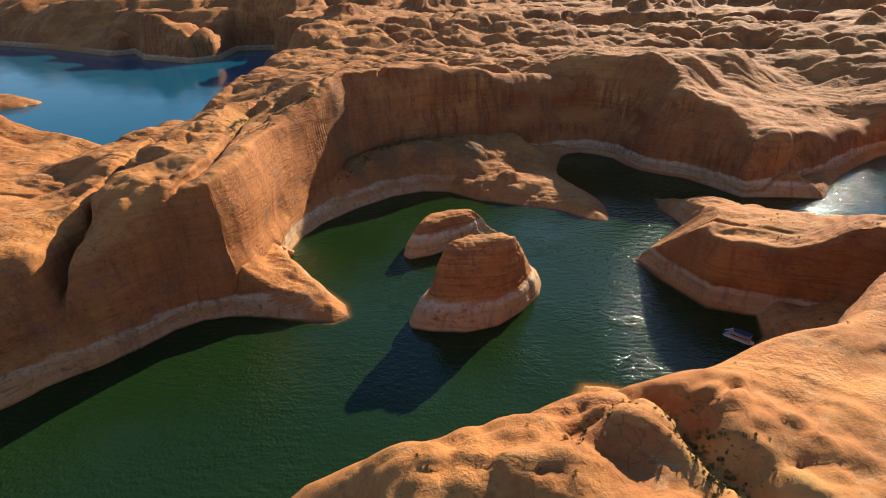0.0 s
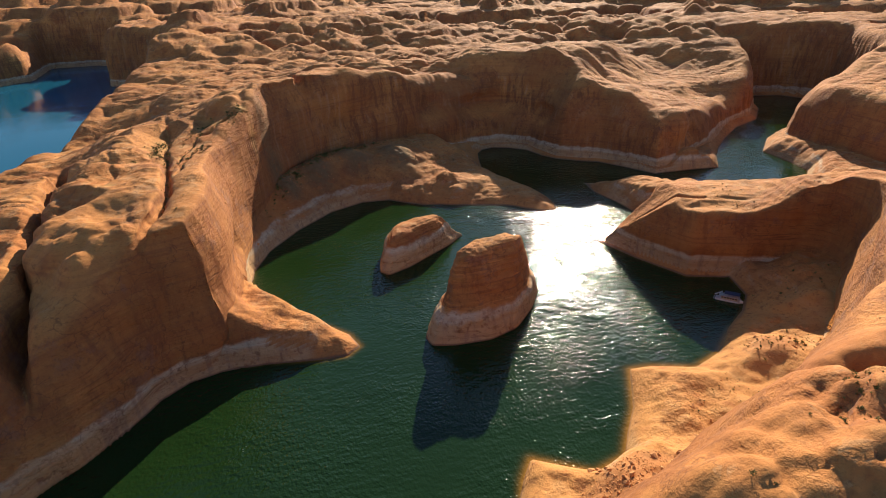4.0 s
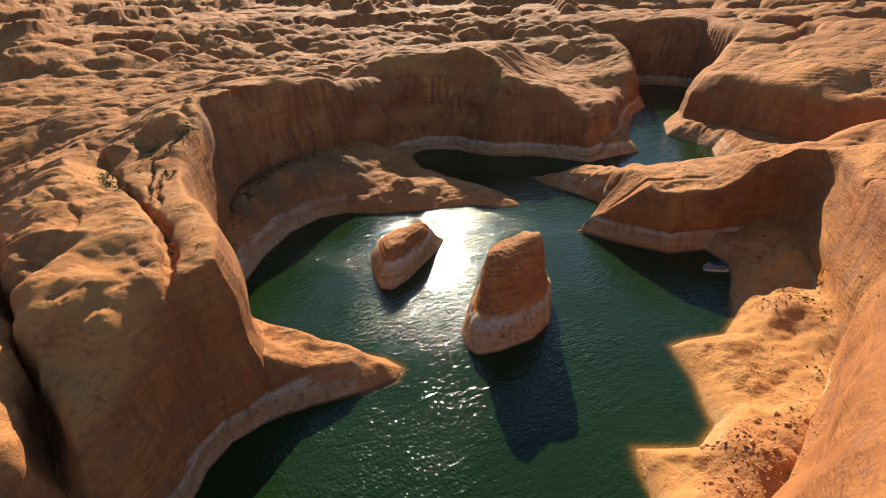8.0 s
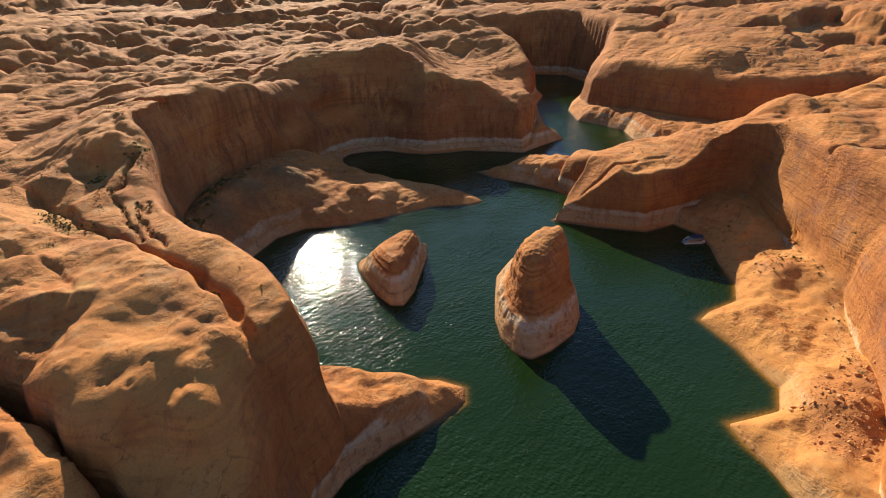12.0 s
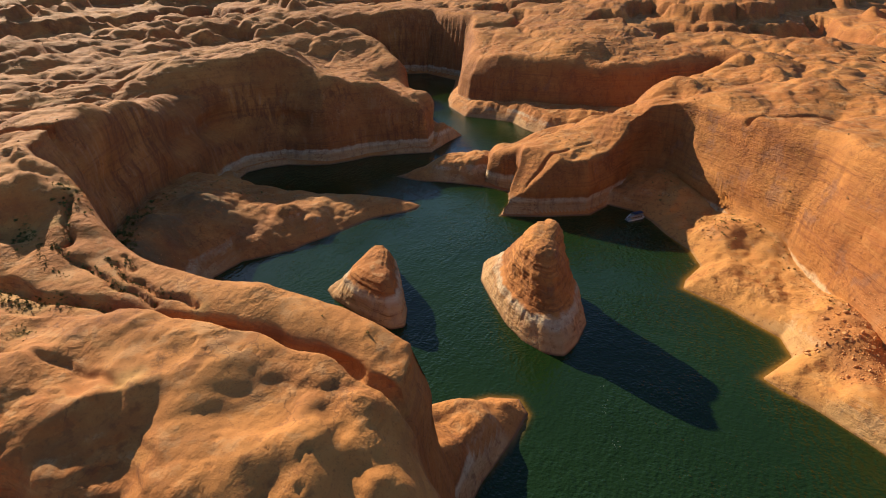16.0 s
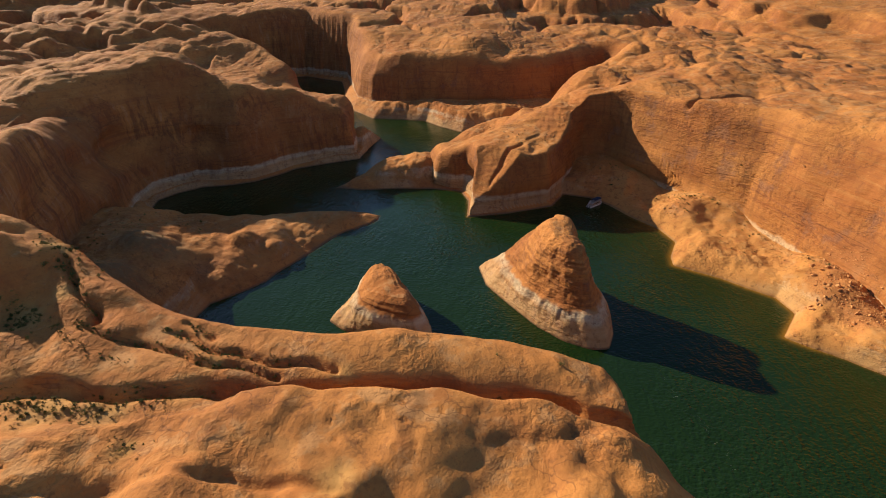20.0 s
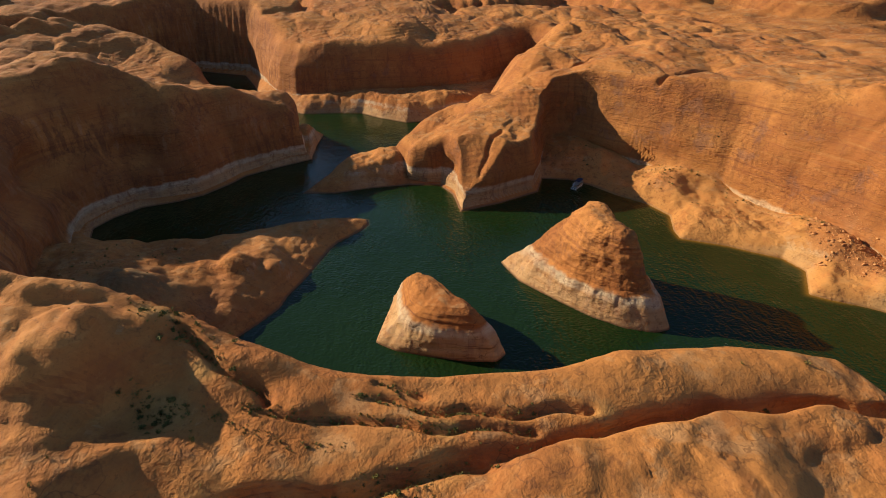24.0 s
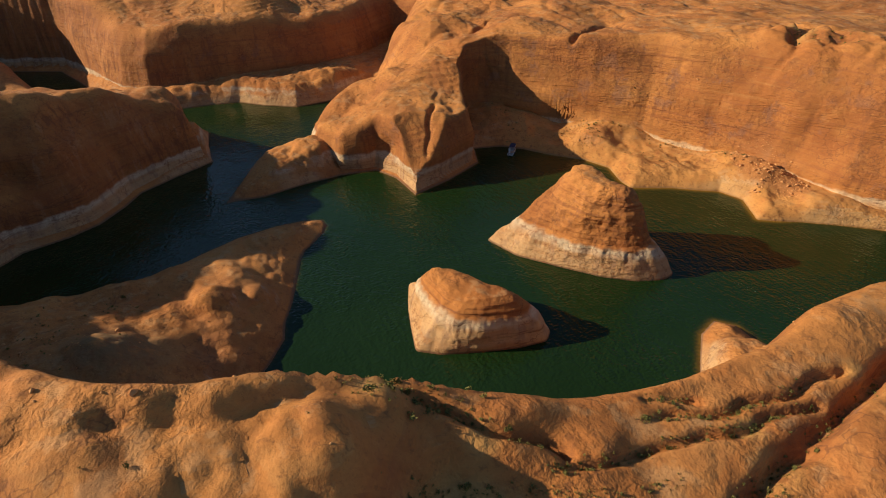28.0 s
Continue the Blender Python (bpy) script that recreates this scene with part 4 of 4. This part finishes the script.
def rock_mesh(seed, flat=0.7):
    r = random.Random(seed)
    bm = bmesh.new()
    bmesh.ops.create_icosphere(bm, subdivisions=2, radius=0.5)
    cuts = [(Vector((r.uniform(-1, 1), r.uniform(-1, 1), r.uniform(-1, 1))).normalized(), r.uniform(0.2, 0.42)) for _ in range(9)]
    sx, sy = r.uniform(0.8, 1.5), r.uniform(0.7, 1.1)
    for v in bm.verts:
        for nrm, d in cuts:
            k = v.co.dot(nrm) - d
            if k > 0:
                v.co -= nrm * k
        v.co = Vector((v.co.x * sx, v.co.y * sy, v.co.z * flat))
    me = bpy.data.meshes.new("boulder")
    bm.to_mesh(me)
    bm.free()
    me.materials.append(TALUS_ROCK)
    return me


ROCKS = [rock_mesh(k, 0.55 + 0.06 * (k % 5)) for k in range(10)]


def inside(x, y, poly):
    odd = False
    for (ax, ay), (bx, by) in zip(poly, poly[1:] + poly[:1]):
        if (ay > y) != (by > y) and x < (bx - ax) * (y - ay) / (by - ay) + ax:
            odd = not odd
    return odd


def set_boulder(x, y, size, r, group):
    z, nrm, under = surface(x, y)
    if under != "ground" or z < 0.3:
        return
    ob = new("boulder", ROCKS[r.randrange(len(ROCKS))])
    ob.matrix_world = pose(x, y, z + size * 0.12, r.uniform(-20, 20), r.uniform(-20, 20), r.uniform(0, 360)) @ Matrix.Scale(size, 4)
    tagged(ob, "angular orange sandstone boulder lying on rubble", "boulder", group)


r = random.Random(11)
placed = 0
while placed < 120:
    x, y = r.uniform(-10, 40), r.uniform(86, 114)
    if inside(x, y, TALUS):
        set_boulder(x, y, 0.6 + 1.6 * r.random() ** 3, r, "talus boulders")
        placed += 1
for cx, cy, spread_m, count in ((-88, 268, 5, 14), (10, 113, 3, 12), (60, 120, 12, 12), (130, 150, 8, 14), (-60, 372, 12, 22), (20, 425, 14, 16), (104, 142, 6, 12), (-86, 300, 3, 8), (320, 215, 10, 6), (125, 205, 4, 6)):
    for _ in range(count):
        set_boulder(r.gauss(cx, spread_m), r.gauss(cy, spread_m), 0.6 + 1.4 * r.random() ** 2, r, "fallen boulders")


for x, y, size in ((-90, 262, 4.2), (-88.5, 266, 3.6), (-90, 270, 5.0), (-88, 259, 2.8), (-87.5, 272, 3.0)):
    set_boulder(x, y, size, r, "fallen boulders")


def scatter_mesh(name, spots, templates, mat, r):
    """Many small pieces as one mesh. spots: x, y, z, size."""
    vs, fs, base = [], [], 0
    for x, y, z, size in spots:
        tv, tf = templates[r.randrange(len(templates))]
        a = r.uniform(0, 6.28)
        ca, sa = math.cos(a) * size, math.sin(a) * size
        vs.append(np.stack([tv[:, 0] * ca - tv[:, 1] * sa + x, tv[:, 0] * sa + tv[:, 1] * ca + y, tv[:, 2] * size + z], -1))
        fs.extend(tuple(i + base for i in f) for f in tf)
        base += len(tv)
    me = bpy.data.meshes.new(name)
    me.from_pydata(np.concatenate(vs).tolist(), [], fs)
    me.materials.append(mat)
    return new(name, me)


def template(me):
    return np.array([v.co[:] for v in me.vertices]), [tuple(p.vertices) for p in me.polygons]


small_rocks = []
for k in range(4):
    bm = bmesh.new()
    bmesh.ops.create_icosphere(bm, subdivisions=1, radius=0.5)
    for v in bm.verts:
        v.co = Vector((v.co.x * r.uniform(0.7, 1.3), v.co.y * r.uniform(0.7, 1.1), v.co.z * r.uniform(0.5, 0.8)))
    me = bpy.data.meshes.new("pebble")
    bm.to_mesh(me)
    bm.free()
    small_rocks.append(template(me))
    bpy.data.meshes.remove(me)
spots = []
while len(spots) < 1500:
    if len(spots) < 1000:
        x, y = r.uniform(-10, 40), r.uniform(86, 114)
        if not inside(x, y, TALUS):
            continue
    else:
        cx, cy, sp = ((-88, 268, 6), (-55, 372, 14), (104, 142, 7), (20, 425, 16), (60, 122, 16), (-20, 385, 18))[r.randrange(6)]
        x, y = r.gauss(cx, sp), r.gauss(cy, sp)
    z, nrm, under = surface(x, y)
    spots.append((x, y, z, 0.25 + 0.55 * r.random() ** 2) if under == "ground" and z > 0.4 else (18, 100, 0, 0.3))
tagged(scatter_mesh("rubble", spots, small_rocks, TALUS_ROCK, r), "scattered broken orange sandstone rubble", "rubble", kind="stuff")

# ---- desert shrubs
def leaf_material(name, a, b):
    g = Graph(name)
    info = g.n.new("ShaderNodeObjectInfo")
    geo = g.n.new("ShaderNodeNewGeometry")
    col = g.mix(info.outputs["Random"], a, b)
    col = g.mix(g.math("MULTIPLY", geo.outputs["Random Per Island"], 0.5), col, tuple(c * 0.45 for c in a))
    return g.done(col, 0.75, None, Specular_IOR_Level=0.2)


LEAF = leaf_material("desert_leaf", (0.12, 0.125, 0.035), (0.26, 0.21, 0.055))
TWIG = plain("grey_twig", (0.16, 0.11, 0.07), 0.9)


def shrub_meshes(seed):
    q = random.Random(seed)
    leaves, stems = bmesh.new(), bmesh.new()
    for k in range(7):
        a, tilt = q.uniform(0, 6.28), q.uniform(0.1, 0.9)
        tip = Vector((math.cos(a) * math.sin(tilt), math.sin(a) * math.sin(tilt), math.cos(tilt) * 0.9)) * q.uniform(0.3, 0.5)
        rod(stems, (0, 0, -0.08), tip, 0.012, 5)
        for _ in range(13):
            c = tip * q.uniform(0.45, 1.1) + Vector((q.gauss(0, 0.1), q.gauss(0, 0.1), q.gauss(0, 0.07)))
            c.z = max(c.z, 0.02)
            u = Vector((q.gauss(0, 1), q.gauss(0, 1), q.gauss(0, 1))).normalized()
            w = u.orthogonal().normalized()
            sz = q.uniform(0.05, 0.11)
            f = [leaves.verts.new(c + p) for p in (u * sz, w * sz * 0.7, -u * sz, -w * sz * 0.7)]
            leaves.faces.new(f)
    return leaves, stems


shrubs = []
for k in range(6):
    leaves, stems = shrub_meshes(k)
    ob = part("shrub", leaves, LEAF, None, "", False)
    part("stems", stems, TWIG, ob, "", False)
    shrubs.append(ob)
    ob.matrix_world = pose(0, 0, -60)


# where the scrub grows: x, y, spread along the line, count, size
def along(line, q, wide):
    i = q.randrange(len(line) - 1)
    f = q.random()
    (ax, ay), (bx, by) = line[i], line[i + 1]
    return ax + (bx - ax) * f + q.gauss(0, wide), ay + (by - ay) * f + q.gauss(0, wide)


SCRUB = [
    ([(-124, 336), (-126, 325), (-125, 312), (-120, 300)], 1.8, 80, 1.4),
    ([(-133, 302), (-135, 299)], 1.2, 8, 1.1),
    ([(-103, 346), (-106, 340)], 1.8, 14, 1.5),
    ([(-121, 315), (-119, 300), (-118, 288), (-117, 278), (-115.5, 265), (-113.5, 250), (-113.5, 235)], 0.7, 60, 1.2),
    ([(-104.5, 331), (-107, 322), (-108, 311), (-110.5, 301), (-112, 294), (-113.5, 281)], 0.5, 60, 1.1),
    ([(-103, 312), (-106, 303), (-108.7, 296), (-109.3, 290), (-110.3, 279)], 0.5, 44, 1.1),
    ([(-99.5, 308), (-102, 304), (-103.5, 300)], 0.6, 16, 0.9),
    ([(-105, 336), (-109, 330), (-113, 322), (-114, 313)], 0.5, 24, 0.9),
    ([(-83, 352), (-87, 345), (-92, 338)], 1.6, 26, 1.6),
    ([(-89, 343), (-97, 334), (-103, 327)], 0.7, 18, 1.1),
    ([(-100, 350), (-105, 344)], 1.4, 16, 1.2),
    ([(41, 63), (45, 57), (48, 50)], 2.8, 70, 1.5),
    ([(21, 60), (27, 64), (35, 70), (47, 68)], 1.2, 26, 1.4),
    ([(-84, 332), (-63, 372), (-39, 396), (-10, 420)], 3.5, 90, 3.0),
    ([(0, 425), (30, 420), (50, 400)], 9.0, 28, 1.8),
    ([(120, 143), (106, 136), (97, 146)], 3.0, 28, 1.7),
    ([(106, 128), (92, 118), (70, 112), (46, 106), (32, 101)], 2.5, 30, 1.4),
    ([(60, 126), (80, 132), (26, 116)], 4.0, 16, 1.2),
    ([(130, 176), (150, 172), (160, 178)], 4.0, 14, 1.6),
    ([(150, 213), (140, 228), (165, 238)], 2.5, 10, 1.4),
]
q = random.Random(5)
more_scrub = []
for line, wide, count, size in SCRUB:
    for _ in range(count):
        x, y = along(line, q, wide)
        z, nrm, under = surface(x, y)
        if under != "ground" or z < 1.0 or nrm.z < 0.35:
            continue
        if q.random() > 0.42:
            more_scrub.append((x, y, z, size * q.uniform(0.5, 1.1)))
            continue
        m = pose(x, y, z - 0.03, 0, 0, q.uniform(0, 360)) @ Matrix.Scale(size * q.uniform(0.55, 1.35), 4)
        ob = copy_thing(shrubs[q.randrange(6)], m)
        ob.matrix_basis = m
        tagged(ob, "small olive green desert shrub rooted in sandstone", "shrub", "desert shrubs")
for ob in shrubs:
    for o in (*ob.children, ob):
        bpy.data.objects.remove(o)

# low scrub in the hollows of the plateau, far too much to count
tuft = []
for k in range(4):
    leaves, stems = shrub_meshes(40 + k)
    stems.free()
    me = bpy.data.meshes.new("tuft")
    leaves.to_mesh(me)
    leaves.free()
    v, f = template(me)
    tuft.append((v[:4 * 60], f[:60]))
    bpy.data.meshes.remove(me)
spots = more_scrub
for _ in range(5200):
    if q.random() < 0.45:
        x, y = q.uniform(-180, 480), q.uniform(20, 640)
    else:
        x, y = q.gauss(60, 240), q.gauss(560, 160)
    if -178 < x < -112 and 190 < y < 332:
        continue
    if perlin(np.array([x / 40.0]), np.array([y / 40.0]), 33)[0] < 0.05:
        continue
    z, nrm, under = surface(x, y)
    if under == "ground" and z > 14 and nrm.z > 0.9:
        spots.append((x, y, z, q.uniform(0.6, 1.7)))
for line, wide, count, size in SCRUB:
    for _ in range(count * 3):
        x, y = along(line, q, wide * 1.2)
        z, nrm, under = surface(x, y)
        if under == "ground" and z > 1 and nrm.z > 0.4:
            spots.append((x, y, z, size * q.uniform(0.25, 0.6)))
tagged(scatter_mesh("scrub", spots, tuft, LEAF, q), "sparse low olive desert scrub on slickrock", "scrub", kind="stuff")

# ---- a drifting line of foam on the water
FOAM = plain("foam", (0.42, 0.46, 0.40), 0.6)
fleck = []
for k in range(3):
    pts = [(math.cos(a) * q.uniform(0.3, 0.6), math.sin(a) * q.uniform(0.2, 0.45), 0.0) for a in (0, 1.05, 2.1, 3.14, 4.2, 5.2)]
    top_pts = [(x * 0.7, y * 0.7, 0.03) for x, y, z in pts]
    fleck.append((np.array(pts + top_pts), [tuple(range(6, 12))] + [(i, (i + 1) % 6, 6 + (i + 1) % 6, 6 + i) for i in range(6)]))
spots = []
for _ in range(110):
    x, y = along([(-110, 153), (-86, 163), (-63, 171), (-45, 175), (-28, 179)], q, 0.55)
    spots.append((x, y + 1.3 * math.sin(x * 0.13) + 0.7 * math.sin(x * 0.41), 0.01, q.uniform(0.06, 0.22)))
for _ in range(30):
    x, y = along([(19, 277), (33, 275), (47, 271)], q, 0.5)
    spots.append((x, y, 0.01, q.uniform(0.06, 0.18)))
tagged(scatter_mesh("foam_trail", spots, fleck, FOAM, q), "thin broken line of pale foam on water", "foam", kind="stuff")
